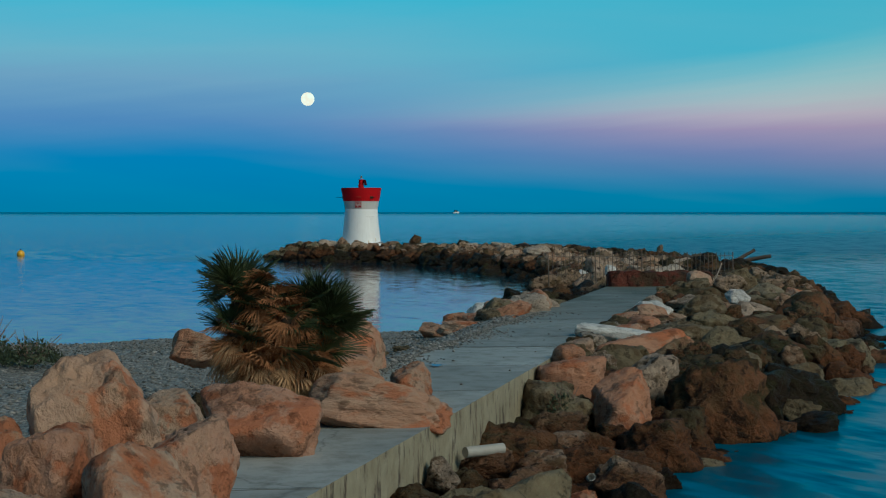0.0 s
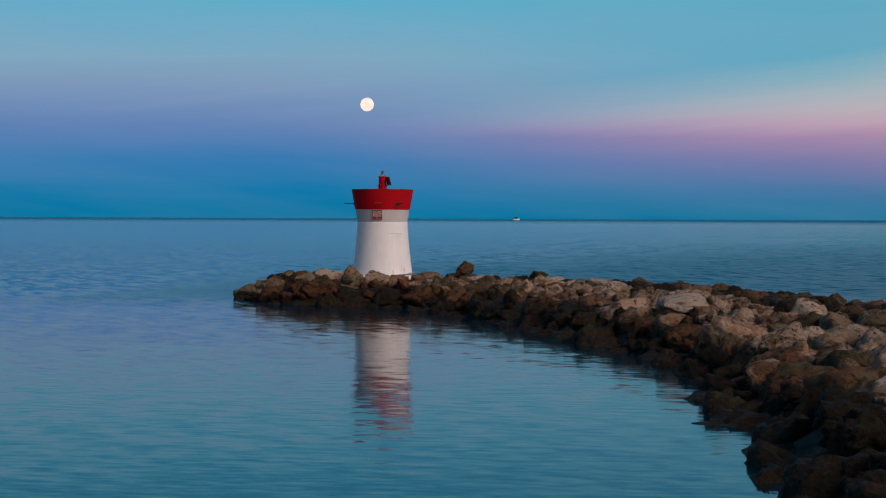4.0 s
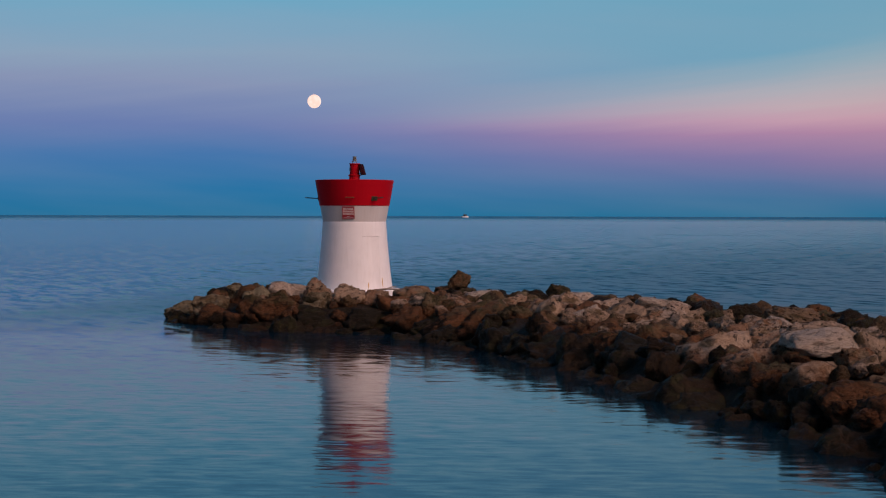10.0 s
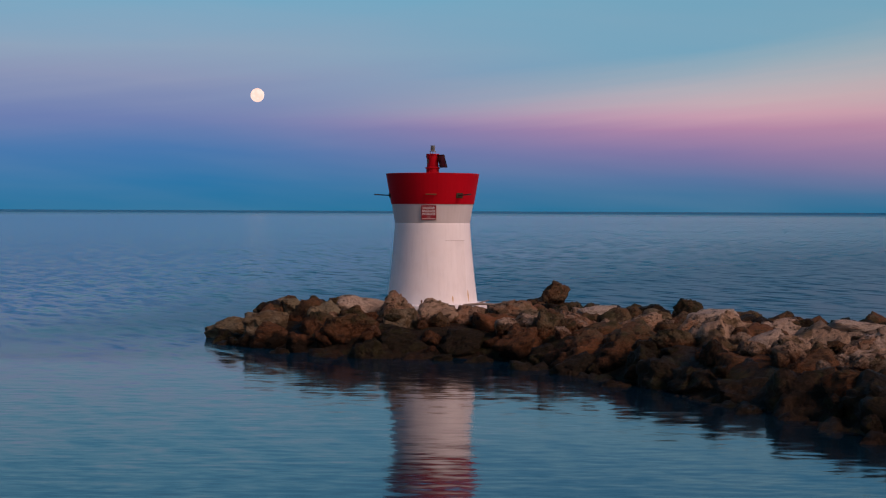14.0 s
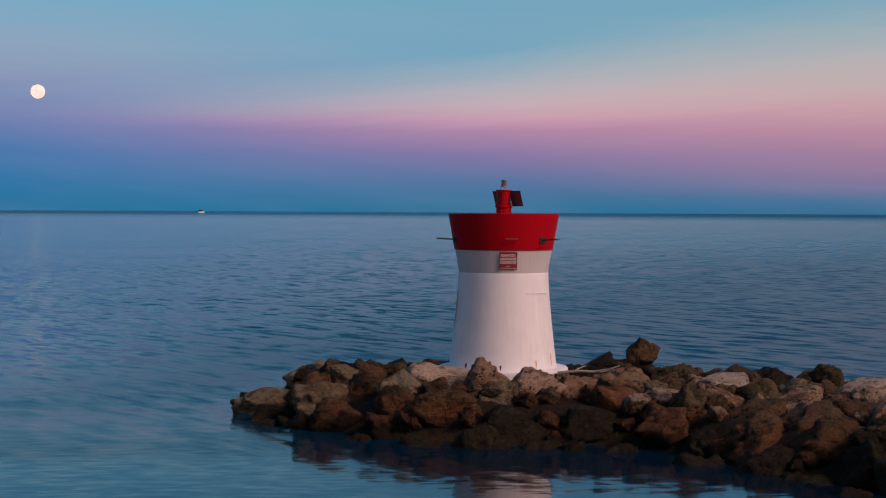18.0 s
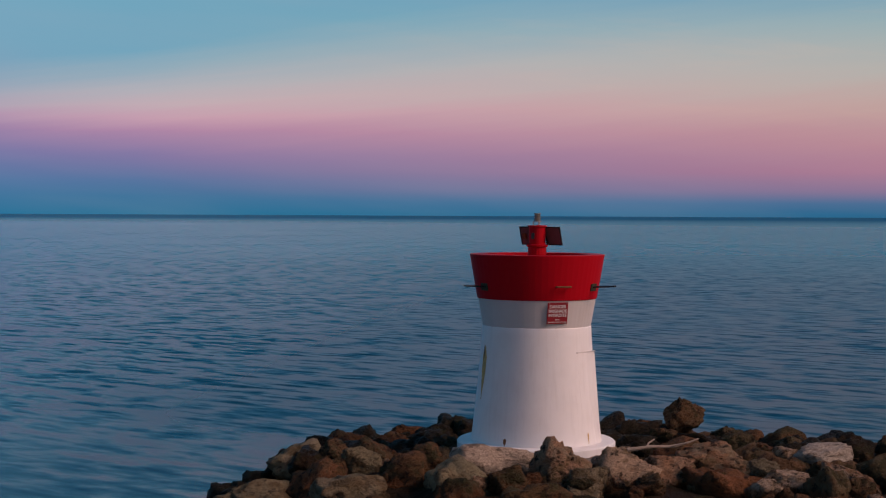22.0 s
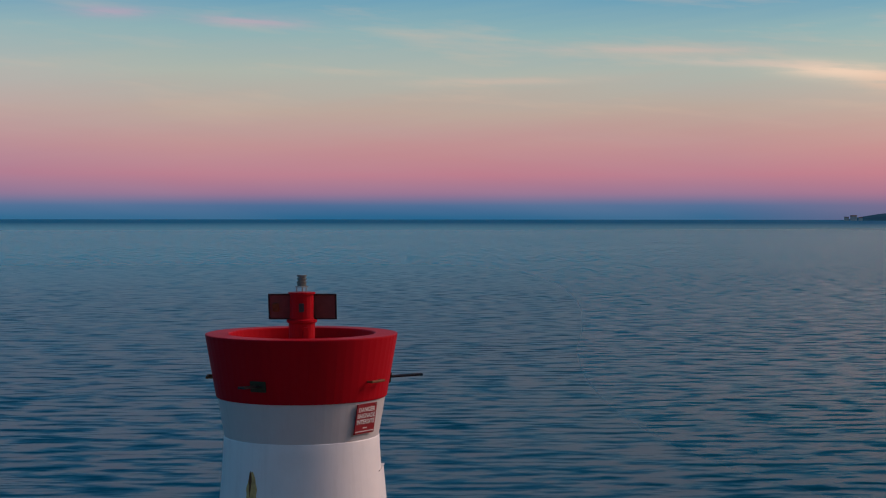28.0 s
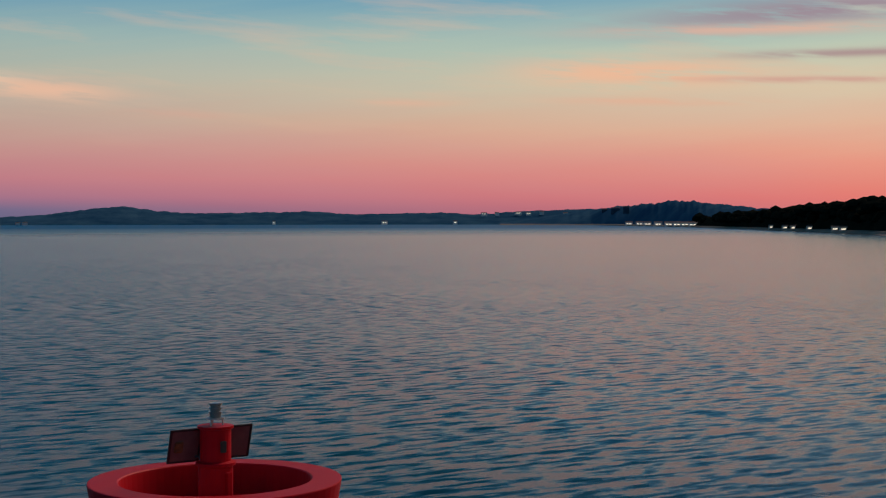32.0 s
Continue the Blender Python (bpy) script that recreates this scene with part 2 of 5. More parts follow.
OLIVE = rock_material("olive_limestone", [(0.0, (0.24, 0.205, 0.13)), (0.5, (0.17, 0.135, 0.082)), (1.0, (0.28, 0.235, 0.165))], patch=(0.11, 0.075, 0.04), relief=0.14, lichen_shade=0.6, tide=False)


def simple(name, color, rough=0.6, var=0.25, scale=6.0, bump=0.3, dist=0.01, **more):
    m, n = material(name)
    ob = n.add("ShaderNodeTexCoord").outputs["Object"]
    f = n.noise(ob, scale, 5, 0.6)
    g = n.noise(ob, scale * 9, 3, 0.6)
    dark = tuple(c * (1 - var) for c in color)
    col = n.mix(n.span(f, 0.3, 0.7), (*dark, 1), (*color, 1))
    finish(n, col, rough, n.math("ADD", f, n.math("MULTIPLY", g, 0.4)), bump, dist, **more)
    return m


def paint(name, color, streak, rough=0.45, gloss=0.3):
    """Painted concrete with faint rain streaks."""
    m, n = material(name)
    ob = n.add("ShaderNodeTexCoord").outputs["Object"]
    tall = n.vmath("MULTIPLY", ob, (5.0, 5.0, 0.35))
    s = n.noise(tall, 1.4, 5, 0.65)
    b = n.noise(ob, 1.3, 4, 0.6)
    g = n.noise(ob, 60, 3, 0.6)
    col = n.mix(n.span(s, 0.5, 0.78, 0.0, 0.4), (*color, 1), (*streak, 1))
    col = n.mix(n.span(b, 0.45, 0.75, 0.0, 0.25), col, (*streak, 1))
    finish(n, col, rough, n.math("ADD", b, n.math("MULTIPLY", g, 0.15)), 0.25, 0.02, Specular_IOR_Level=gloss)
    return m


WHITE = paint("white_paint", (0.84, 0.83, 0.84), (0.64, 0.62, 0.62))
GREY = paint("off_white_paint", (0.60, 0.58, 0.58), (0.50, 0.47, 0.46))
RED = paint("red_paint", (0.42, 0.003, 0.012), (0.31, 0.004, 0.012), 0.5, 0.08)
SIGN_RED = simple("sign_red", (0.32, 0.02, 0.03), 0.4, 0.15)
SIGN_WHITE = simple("sign_white", (0.75, 0.72, 0.72), 0.5, 0.1)
BLACK = simple("black_steel", (0.02, 0.02, 0.022), 0.5, 0.3)
STEEL = simple("galvanised_steel", (0.42, 0.42, 0.43), 0.4, 0.25, Metallic=0.8)
LENS = simple("lens_glass", (0.16, 0.18, 0.17), 0.15, 0.2)
PANEL = simple("panel_back", (0.16, 0.085, 0.085), 0.35, 0.3)
CELL = simple("solar_cells", (0.015, 0.02, 0.04), 0.15, 0.3)
RUST = simple("rust", (0.22, 0.085, 0.03), 0.85, 0.5, 12)
VERDIGRIS = simple("dark_corroded_plate", (0.045, 0.042, 0.018), 0.8, 0.5, 12)
RUST_PALE = simple("pale_rust", (0.72, 0.48, 0.19), 0.8, 0.4, 8)
FENCE = simple("rusty_bars", (0.16, 0.12, 0.095), 0.7, 0.5, 10)
TIMBER = simple("weathered_timber", (0.12, 0.085, 0.065), 0.85, 0.5, 5, 0.6)
EARTHRED = rock_material("red_plastered_wall", [(0.0, (0.14, 0.040, 0.028)), (1.0, (0.08, 0.036, 0.028))], patch=(0.055, 0.045, 0.028), tide=False)
PIPE = simple("pale_plastic_pipe", (0.36, 0.34, 0.31), 0.5, 0.2)
LEAF = simple("palm_green", (0.040, 0.056, 0.014), 0.6, 0.5, 3)
LEAF_DRY = simple("palm_straw", (0.50, 0.31, 0.16), 0.85, 0.5, 4)
LEAF_DEAD = simple("palm_brown", (0.34, 0.155, 0.062), 0.9, 0.5, 4)
TRUNK = simple("palm_fibre", (0.10, 0.065, 0.04), 0.95, 0.5, 12, 0.8, 0.03)
SHRUB = simple("shrub_green", (0.055, 0.07, 0.03), 0.7, 0.5, 6)
STEM = simple("dry_stems", (0.26, 0.17, 0.13), 0.85, 0.4, 6)
BUOY = simple("yellow_buoy", (0.75, 0.42, 0.02), 0.4, 0.2)
BOATWHITE = simple("boat_white", (0.8, 0.79, 0.78), 0.4, 0.1)
BLUEPAINT = simple("blue_spray_paint", (0.07, 0.29, 0.55), 0.6, 0.4, 5)


def concrete_material():
    m, n = material("old_concrete")
    p = n.add("ShaderNodeNewGeometry").outputs["Position"]
    big = n.noise(p, 0.35, 5, 0.6)
    mid = n.noise(p, 2.2, 6, 0.7)
    fine = n.noise(p, 40, 4, 0.6)
    crack = n.add("ShaderNodeTexVoronoi", {"Vector": n.vmath("ADD", p, n.vmath("MULTIPLY", n.add("ShaderNodeTexNoise", {"Vector": p, "Scale": 1.6, "Detail": 3.0}).outputs["Color"], (0.7, 0.7, 0.0))), "Scale": 0.45}, feature="DISTANCE_TO_EDGE").outputs[0]
    slab_tone = n.span(n.add("ShaderNodeObjectInfo").outputs["Random"], 0, 1, 0.78, 1.12)
    col = n.mix(n.span(big, 0.35, 0.65), (0.215, 0.222, 0.215, 1), (0.315, 0.318, 0.312, 1))
    col = n.mix(n.span(mid, 0.46, 0.66, 0.0, 0.62), col, (0.125, 0.122, 0.10, 1))
    # the outer end is green with algae where spray keeps it damp
    damp = n.math("MULTIPLY", n.span(n.add("ShaderNodeSeparateXYZ", [p]).outputs[1], -98, -84), n.span(big, 0.28, 0.5))
    col = n.mix(n.math("MULTIPLY", damp, 0.88), col, (0.072, 0.078, 0.058, 1))
    col = n.mix(n.span(crack, 0.0, 0.010, 0.45, 0.0), col, (0.04, 0.036, 0.032, 1))
    col = n.vmath("SCALE", col)
    col.node.inputs[3].default_value = 1.0
    n.tree.links.new(slab_tone, col.node.inputs[3])
    h = n.math("ADD", n.math("MULTIPLY", mid, 0.6), n.math("MULTIPLY", fine, 0.3))
    finish(n, col, 0.8, h, 0.5, 0.03)
    return m


def wall_material():
    """Board-marked concrete with dark vertical runs."""
    m, n = material("stained_concrete")
    p = n.add("ShaderNodeNewGeometry").outputs["Position"]
    runs = n.noise(n.vmath("MULTIPLY", p, (3.4, 3.4, 0.75)), 1.3, 7, 0.75)
    mid = n.noise(p, 2.0, 6, 0.7)
    col = n.mix(n.span(mid, 0.3, 0.7), (0.19, 0.16, 0.10, 1), (0.32, 0.285, 0.20, 1))
    col = n.mix(n.span(runs, 0.53, 0.60, 0.0, 0.9), col, (0.045, 0.028, 0.020, 1))
    finish(n, col, 0.85, n.math("ADD", mid, n.math("MULTIPLY", runs, -0.8)), 0.6, 0.04)
    return m


def pebble_material():
    m, n = material("pebbles")
    p = n.add("ShaderNodeNewGeometry").outputs["Position"]
    v = n.add("ShaderNodeTexVoronoi", {"Vector": p, "Scale": 13.0})
    w = n.add("ShaderNodeTexVoronoi", {"Vector": p, "Scale": 4.3})
    shade = n.add("ShaderNodeSeparateColor", [v.outputs["Color"]]).outputs[0]
    col = n.ramp(shade, [(0.0, (0.07, 0.066, 0.06)), (0.4, (0.16, 0.152, 0.138)), (0.75, (0.24, 0.225, 0.205)), (1.0, (0.38, 0.35, 0.32))])
    col = n.mix(n.span(n.noise(p, 0.25, 4), 0.4, 0.65, 0.0, 0.35), col, (0.16, 0.15, 0.14, 1))
    h = n.math("ADD", n.math("MULTIPLY", v.outputs[0], -1.0), n.math("MULTIPLY", w.outputs[0], -0.8))
    finish(n, col, 0.85, h, 1.0, 0.07)
    return m


def land_material(name, a, b, scale):
    m, n = material(name)
    p = n.add("ShaderNodeNewGeometry").outputs["Position"]
    col = n.mix(n.span(n.noise(p, scale, 6, 0.65), 0.35, 0.65), (*a, 1), (*b, 1))
    finish(n, col, 0.95, n.noise(p, scale * 3, 5), 0.5, 0.5 / scale * 0.02, Specular_IOR_Level=0.0)
    return m


def sea_material():
    """Open sea with short waves; behind the breakwater only fine ripples. The slopes of the waves turn the normal."""
    m, n = material("sea_water")
    p = n.add("ShaderNodeNewGeometry").outputs["Position"]
    cove = n.vmath("MULTIPLY", n.vmath("SUBTRACT", p, (-17.0, -42.0, 0.0)), (1 / 27.0, 1 / 38.0, 0.0))
    away = n.add("ShaderNodeVectorMath", [cove], operation="LENGTH").outputs["Value"]
    east = n.add("ShaderNodeSeparateXYZ", [p]).outputs
    away = n.math("ADD", away, n.span(east[1], -22, 14, 0.0, 1.0, smooth=True))
    seaward = n.math("SUBTRACT", east[0], n.math("MULTIPLY", n.math("ADD", east[1], 75.0), 0.35))
    away = n.math("ADD", away, n.span(seaward, 6, 11, 0.0, 2.0, smooth=True))
    beyond = n.math("ADD", east[0], n.math("MULTIPLY", n.math("MAXIMUM", east[1], -34.0), 0.55))
    away = n.math("ADD", away, n.span(beyond, 3, 12, 0.0, 2.5, smooth=True))
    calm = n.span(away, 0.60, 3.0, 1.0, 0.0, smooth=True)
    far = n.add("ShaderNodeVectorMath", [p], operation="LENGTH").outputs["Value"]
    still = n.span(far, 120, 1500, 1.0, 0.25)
    lee = n.math("MULTIPLY", n.span(n.math("DIVIDE", east[1], n.math("MAXIMUM", east[0], 1.0)), 0.20, -0.40, smooth=True), n.span(east[0], 5, 260, smooth=True))
    quiet = n.span(lee, 0, 1, 1.0, 0.5)

    def slopes(turn, stretch, scale, detail):
        q = n.add("ShaderNodeVectorRotate", {"Vector": p, "Angle": radians(turn)}, rotation_type="Z_AXIS").outputs[0]
        f = n.add("ShaderNodeTexNoise", {"Vector": n.vmath("MULTIPLY", q, stretch), "Scale": scale, "Detail": detail, "Roughness": 0.55}).outputs["Color"]
        return n.vmath("MULTIPLY", n.vmath("SUBTRACT", f, (0.5, 0.5, 0.5)), (1.0, 1.0, 0.0))

    def times(v, f):
        c = n.add("ShaderNodeCombineXYZ", [f, f, 0.0]).outputs[0]
        return n.vmath("MULTIPLY", v, c)

    gust = n.span(n.noise(n.vmath("MULTIPLY", p, (0.6, 1.0, 1.0)), 0.03, 4), 0.36, 0.64, 0.6, 1.1)
    chop = slopes(65, (0.34, 1.0, 1.0), 1.3, 3.0)
    swell = slopes(60, (0.7, 1.0, 1.0), 0.30, 2.0)
    ripple = slopes(10, (0.30, 1.0, 1.0), 4.2, 3.0)
    bearing = n.math("MULTIPLY", n.math("ARCTAN2", n.math("ADD", east[0], 22.0), n.math("ADD", east[1], 6.0)), 180 / math.pi)
    north = n.math("MULTIPLY", n.math("ARCTAN2", n.math("ADD", east[0], 12.0), n.math("ADD", east[1], 50.0)), 180 / math.pi)
    quiet = n.math("MULTIPLY", quiet, n.span(north, -6, 13, 0.22, 1.0, smooth=True))
    lull = n.math("MULTIPLY", n.span(bearing, 66, 104, smooth=True), n.span(east[0], 2, 70, smooth=True))
    quiet = n.math("MULTIPLY", quiet, n.math("MULTIPLY", n.span(lull, 0, 1, 1.0, 0.7), n.span(bearing, 94, 113, 1.0, 0.55)))
    big = n.math("MULTIPLY", n.math("MULTIPLY", n.math("POWER", n.math("SUBTRACT", 1.0, calm), 1.5), n.math("MULTIPLY", gust, quiet)), still)
    total = n.vmath("ADD", n.vmath("ADD", times(chop, n.math("ADD", n.math("MULTIPLY", big, OPEN_CHOP), n.math("MULTIPLY", calm, 0.03))), times(swell, n.math("MULTIPLY", big, OPEN_SWELL))), times(ripple, n.math("ADD", n.math("MULTIPLY", calm, CALM_RIPPLE), n.math("MULTIPLY", big, 0.10))))
    normal = n.vmath("NORMALIZE", n.vmath("ADD", total, (0.0, 0.0, 1.0)))
    # unresolved waves far out act as roughness
    windy = n.math("MULTIPLY", n.span(bearing, 6, 42, smooth=True), n.span(lull, 0, 1, 1.0, 0.3))
    rough = n.math("ADD", n.span(away, 0.5, 4.0, 0.085, 0.13, smooth=True), n.math("MULTIPLY", n.math("MULTIPLY", windy, n.span(calm, 0.8, 0.0)), n.span(far, 60, 400, 0.16, 0.13)))
    rough = n.math("ADD", rough, n.span(far, 900, 2200, 0.0, 0.22))
    # bluer and lighter far out: reflected sky put into the water's own colour
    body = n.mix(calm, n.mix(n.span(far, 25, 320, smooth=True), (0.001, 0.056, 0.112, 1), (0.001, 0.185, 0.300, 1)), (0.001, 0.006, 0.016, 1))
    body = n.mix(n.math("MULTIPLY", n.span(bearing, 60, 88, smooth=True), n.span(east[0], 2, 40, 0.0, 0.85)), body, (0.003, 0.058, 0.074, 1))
    # a breeze under the horizon: its darker sky reflection put into the colour
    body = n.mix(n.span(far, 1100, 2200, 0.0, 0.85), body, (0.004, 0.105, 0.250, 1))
    finish(n, body, rough, IOR=1.33, Normal=normal, Specular_IOR_Level=n.math("MULTIPLY", n.span(calm, 0.0, 0.8, 0.18, 0.26), n.math("MULTIPLY", n.span(far, 1100, 2200, 1.0, 0.14), n.math("ADD", n.span(bearing, 52, 84, 1.0, 0.62), n.span(bearing, 90, 113, 0.0, 1.9, smooth=True)))))
    return m


OPEN_CHOP, OPEN_SWELL, CALM_RIPPLE = 1.6, 0.12, 0.115
CONCRETE, WALL, PEBBLE = concrete_material(), wall_material(), pebble_material()
SEA = sea_material()
# distance haze is put into the blue of the hills
HAZY_LAND = land_material("hazy_far_hills", (0.016, 0.062, 0.120), (0.040, 0.110, 0.170), 0.012)
WOODS = land_material("dark_pinewood", (0.006, 0.009, 0.007), (0.018, 0.018, 0.012), 0.05)
SOIL = land_material("shore_soil", (0.20, 0.17, 0.14), (0.28, 0.25, 0.21), 0.3)


def glow_material(name, color, strength):
    m, n = material(name)
    e = n.add("ShaderNodeEmission", {"Color": (*color, 1), "Strength": strength})
    n.add("ShaderNodeOutputMaterial", {"Surface": e.outputs[0]})
    return m


def moon_material():
    m, n = material("moonlight")
    ob = n.add("ShaderNodeTexCoord").outputs["Object"]
    f = n.noise(ob, 0.06, 3, 0.5)
    col = n.mix(n.span(f, 0.4, 0.62), (1.0, 0.66, 0.56, 1), (1.0, 0.77, 0.69, 1))
    e = n.add("ShaderNodeEmission", {"Color": col, "Strength": 1.2})
    n.add("ShaderNodeOutputMaterial", {"Surface": e.outputs[0]})
    return m


MOON = moon_material()
LAMPS = glow_material("shore_lamplight", (1.0, 0.84, 0.66), 1.3)

# ---- shared builders ----
def mesh_of(name, bm, mat, smooth=False):
    me = bpy.data.meshes.new(name)
    bm.to_mesh(me)
    bm.free()
    for m in (mat if isinstance(mat, (list, tuple)) else [mat]):
        me.materials.append(m)
    if smooth:
        me.polygons.foreach_set("use_smooth", [True] * len(me.polygons))
    return me


def part(name, bm, mat, parent=None, label="", smooth=False):
    ob = new(name, mesh_of(name, bm, mat, smooth))
    ob.parent = parent
    return tagged(ob, label)


def thing(name, label, category, group="", kind="", at=(0, 0, 0)):
    ob = new(name)
    ob.location = at
    return tagged(ob, label, category, group, kind)


def box(bm, lo, hi, bevel=0.0, m=None):
    """A box between two corners, with its edges bevelled."""
    size = [b - a for a, b in zip(lo, hi)]
    mid = [(a + b) / 2 for a, b in zip(lo, hi)]
    made = bmesh.ops.create_cube(bm, size=1.0, matrix=Matrix.Translation(mid) @ Matrix.Diagonal((*size, 1)))["verts"]
    if bevel:
        edges = {e for v in made for e in v.link_edges}
        bev = bmesh.ops.bevel(bm, geom=list(edges), offset=bevel, segments=2, affect="EDGES")
        made = list({v for f in bev["faces"] for v in f.verts} | {v for v in made if v.is_valid})
    if m:
        bmesh.ops.transform(bm, matrix=m, verts=[v for v in made if v.is_valid])
    return made


def tube(bm, a, b, r1, r2=None, seg=10):
    a, b = Vector(a), Vector(b)
    d = b - a
    m = Matrix.Translation((a + b) / 2) @ d.to_track_quat("Z", "Y").to_matrix().to_4x4()
    bmesh.ops.create_cone(bm, cap_ends=True, segments=seg, radius1=r1, radius2=r1 if r2 is None else r2, depth=d.length, matrix=m)


def lathe(bm, profile, seg=64):
    """Turns a line of (radius, height) round the z axis."""
    rings = [[bm.verts.new((r * math.cos(2 * math.pi * k / seg), r * math.sin(2 * math.pi * k / seg), z)) for k in range(seg)] for r, z in profile]
    for a, b in zip(rings, rings[1:]):
        for k in range(seg):
            bm.faces.new((a[k], a[(k + 1) % seg], b[(k + 1) % seg], b[k]))
    return rings


def smoothstep(a, b, x):
    t = np.clip((x - a) / (b - a), 0, 1)
    return t * t * (3 - 2 * t)


def inside(poly, x, y):
    """Whether points lie in a polygon, and how far they are from its edge."""
    x, y = np.asarray(x, float), np.asarray(y, float)
    hit, near = np.zeros(x.shape, bool), np.full(x.shape, 1e9)
    for (x1, y1), (x2, y2) in zip(poly, poly[1:] + poly[:1]):
        cross = ((y1 > y) != (y2 > y)) & (x < (x2 - x1) * (y - y1) / (y2 - y1 + 1e-12) + x1)
        hit ^= cross
        dx, dy = x2 - x1, y2 - y1
        t = np.clip(((x - x1) * dx + (y - y1) * dy) / (dx * dx + dy * dy), 0, 1)
        near = np.minimum(near, np.hypot(x - x1 - t * dx, y - y1 - t * dy))
    return np.where(hit, near, -near)


# ---- plan ----
# waterline of the breakwater, from the cove round the head to the open side
MOLE = [(0.6, -78.6), (3.0, -75.2), (4.5, -71.2), (6.0, -63.2), (7.6, -55.0), (8.8, -45.0), (8.6, -36.0), (7.0, -30.0), (5.6, -22.5), (3.7, -16.5),
        (1.0, -9.0), (-2.8, -7.9), (-5.6, -6.1), (-8.0, -2.5), (-8.3, 1.6), (-6.4, 5.2), (-2.8, 8.2), (2.2, 8.0), (6.4, 5.2), (9.8, -0.2),
        (13.8, -7.6), (20.5, -17.0), (22.5, -30.0), (23.5, -42.0), (22.8, -55.0), (19.6, -67.0), (15.4, -81.0), (12.4, -90.0), (9.8, -97.0),
        (6.4, -103.4), (3.8, -106.6), (1.0, -110.8), (-0.6, -115.0), (-2.4, -121.0), (-6.0, -131.0), (-10.0, -131.0), (-2.0, -95.0)]
PATH_Z = 1.3
PATH_END = -74.8


def path_left(y):
    return 7.25 + 0.345 * (y + 74.8)


def path_right(y):
    return 10.15 + 0.343 * (y + 74.8)


SHORE = [(4.2, -70.5), (2.4, -74.6), (0.8, -78.2), (-1.4, -82.6), (-4.4, -84.6), (-8.0, -85.6), (-14.0, -86.8), (-30.0, -89.5), (-80.0, -94.0), (-400.0, -110.0), (-400.0, -420.0),
         (990.0, -470.0), (420.0, -262.0), (160.0, -175.0), (30.0, -143.0), (-2.0, -136.0), (-5.6, -128.0), (-5.0, -118.0), (4.0, -92.0), (9.0, -76.0)]


def land_height(x, y):
    d = inside(SHORE, x, y)
    z = np.where(d > 0, 0.32 * smoothstep(0, 1.6, d) + 0.86 * smoothstep(1.0, 17, d), 0.35 * d)
    # pebbles are banked up against the path
    side = smoothstep(3.6, 0.5, np.asarray(path_left(y) - x)) * smoothstep(-80, -88, np.asarray(y))
    # and heaped higher where the jetty begins
    berm = 0.62 * smoothstep(0.9, 3.0, np.asarray(path_left(y) - x)) * smoothstep(-102, -109, np.asarray(y)) * smoothstep(14, 7, np.asarray(path_left(y) - x))
    return np.where(d > 0, np.maximum(z, z * (1 - side) + (PATH_Z - 0.06) * side) + berm, z)


def sheet(bm, xs, ys, height):
    gx, gy = np.meshgrid(xs, ys)
    z = height(gx, gy)
    v = [[bm.verts.new((gx[j, i], gy[j, i], z[j, i])) for i in range(len(xs))] for j in range(len(ys))]
    for j in range(len(ys) - 1):
        for i in range(len(xs) - 1):
            if max(z[j, i], z[j, i + 1], z[j + 1, i], z[j + 1, i + 1]) > -0.7:
                bm.faces.new((v[j][i], v[j][i + 1], v[j + 1][i + 1], v[j + 1][i]))
    bmesh.ops.delete(bm, geom=[q for q in bm.verts if not q.link_faces], context="VERTS")


def rough_z(x, y, s, amp):
    return np.array([amp * noise.noise((a * s, b * s, 3.7)) for a, b in zip(np.ravel(x), np.ravel(y))]).reshape(np.shape(x))


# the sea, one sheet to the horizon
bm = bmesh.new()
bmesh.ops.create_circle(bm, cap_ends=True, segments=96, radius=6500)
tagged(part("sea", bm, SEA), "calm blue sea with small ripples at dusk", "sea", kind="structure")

# pebble beach and the land behind it
bm = bmesh.new()
sheet(bm, np.linspace(-60, 12, 190), np.linspace(-150, -68, 190), lambda x, y: np.minimum(land_height(x, y) + rough_z(x, y, 0.35, 0.10) + rough_z(x, y, 1.7, 0.035), np.where(x > path_left(y) - 0.35, PATH_Z - 0.25, 9.0)))
tagged(part("beach", bm, PEBBLE, smooth=True), "grey pebble beach beside the jetty", "beach", kind="structure")
bm = bmesh.new()
xs = np.concatenate([np.linspace(-420, -60.1, 40), np.linspace(-59.4, 60, 24), np.linspace(80, 1000, 40)])
sheet(bm, xs, np.concatenate([np.linspace(-480, -149.5, 40), np.linspace(-147, -82, 66)]), lambda x, y: land_height(x, y) - 0.02 - 0.63 * ((x > -60) & (x < 12) & (y > -149)))
tagged(part("ground", bm, PEBBLE, smooth=True), "sandy shore land behind the beach", "ground", kind="structure")

# the heart of the breakwater, seen only in the gaps between its stones; its near-black colour paints their shade
def mole_height(x, y):
    d = inside(MOLE, x, y)
    top = 1.28 + 0.22 * smoothstep(3, 6, d) * (np.asarray(y) < -12) * (np.asarray(y) > -60) - 0.35 * smoothstep(1, 4, np.asarray(y)) - 0.2 * (np.asarray(y) < -76)
    return np.where(d > 0, np.minimum(np.where((np.asarray(y) < -105.5) & (np.asarray(x) > -6), 0.26, 0.62) * d, top), 0.7 * d)


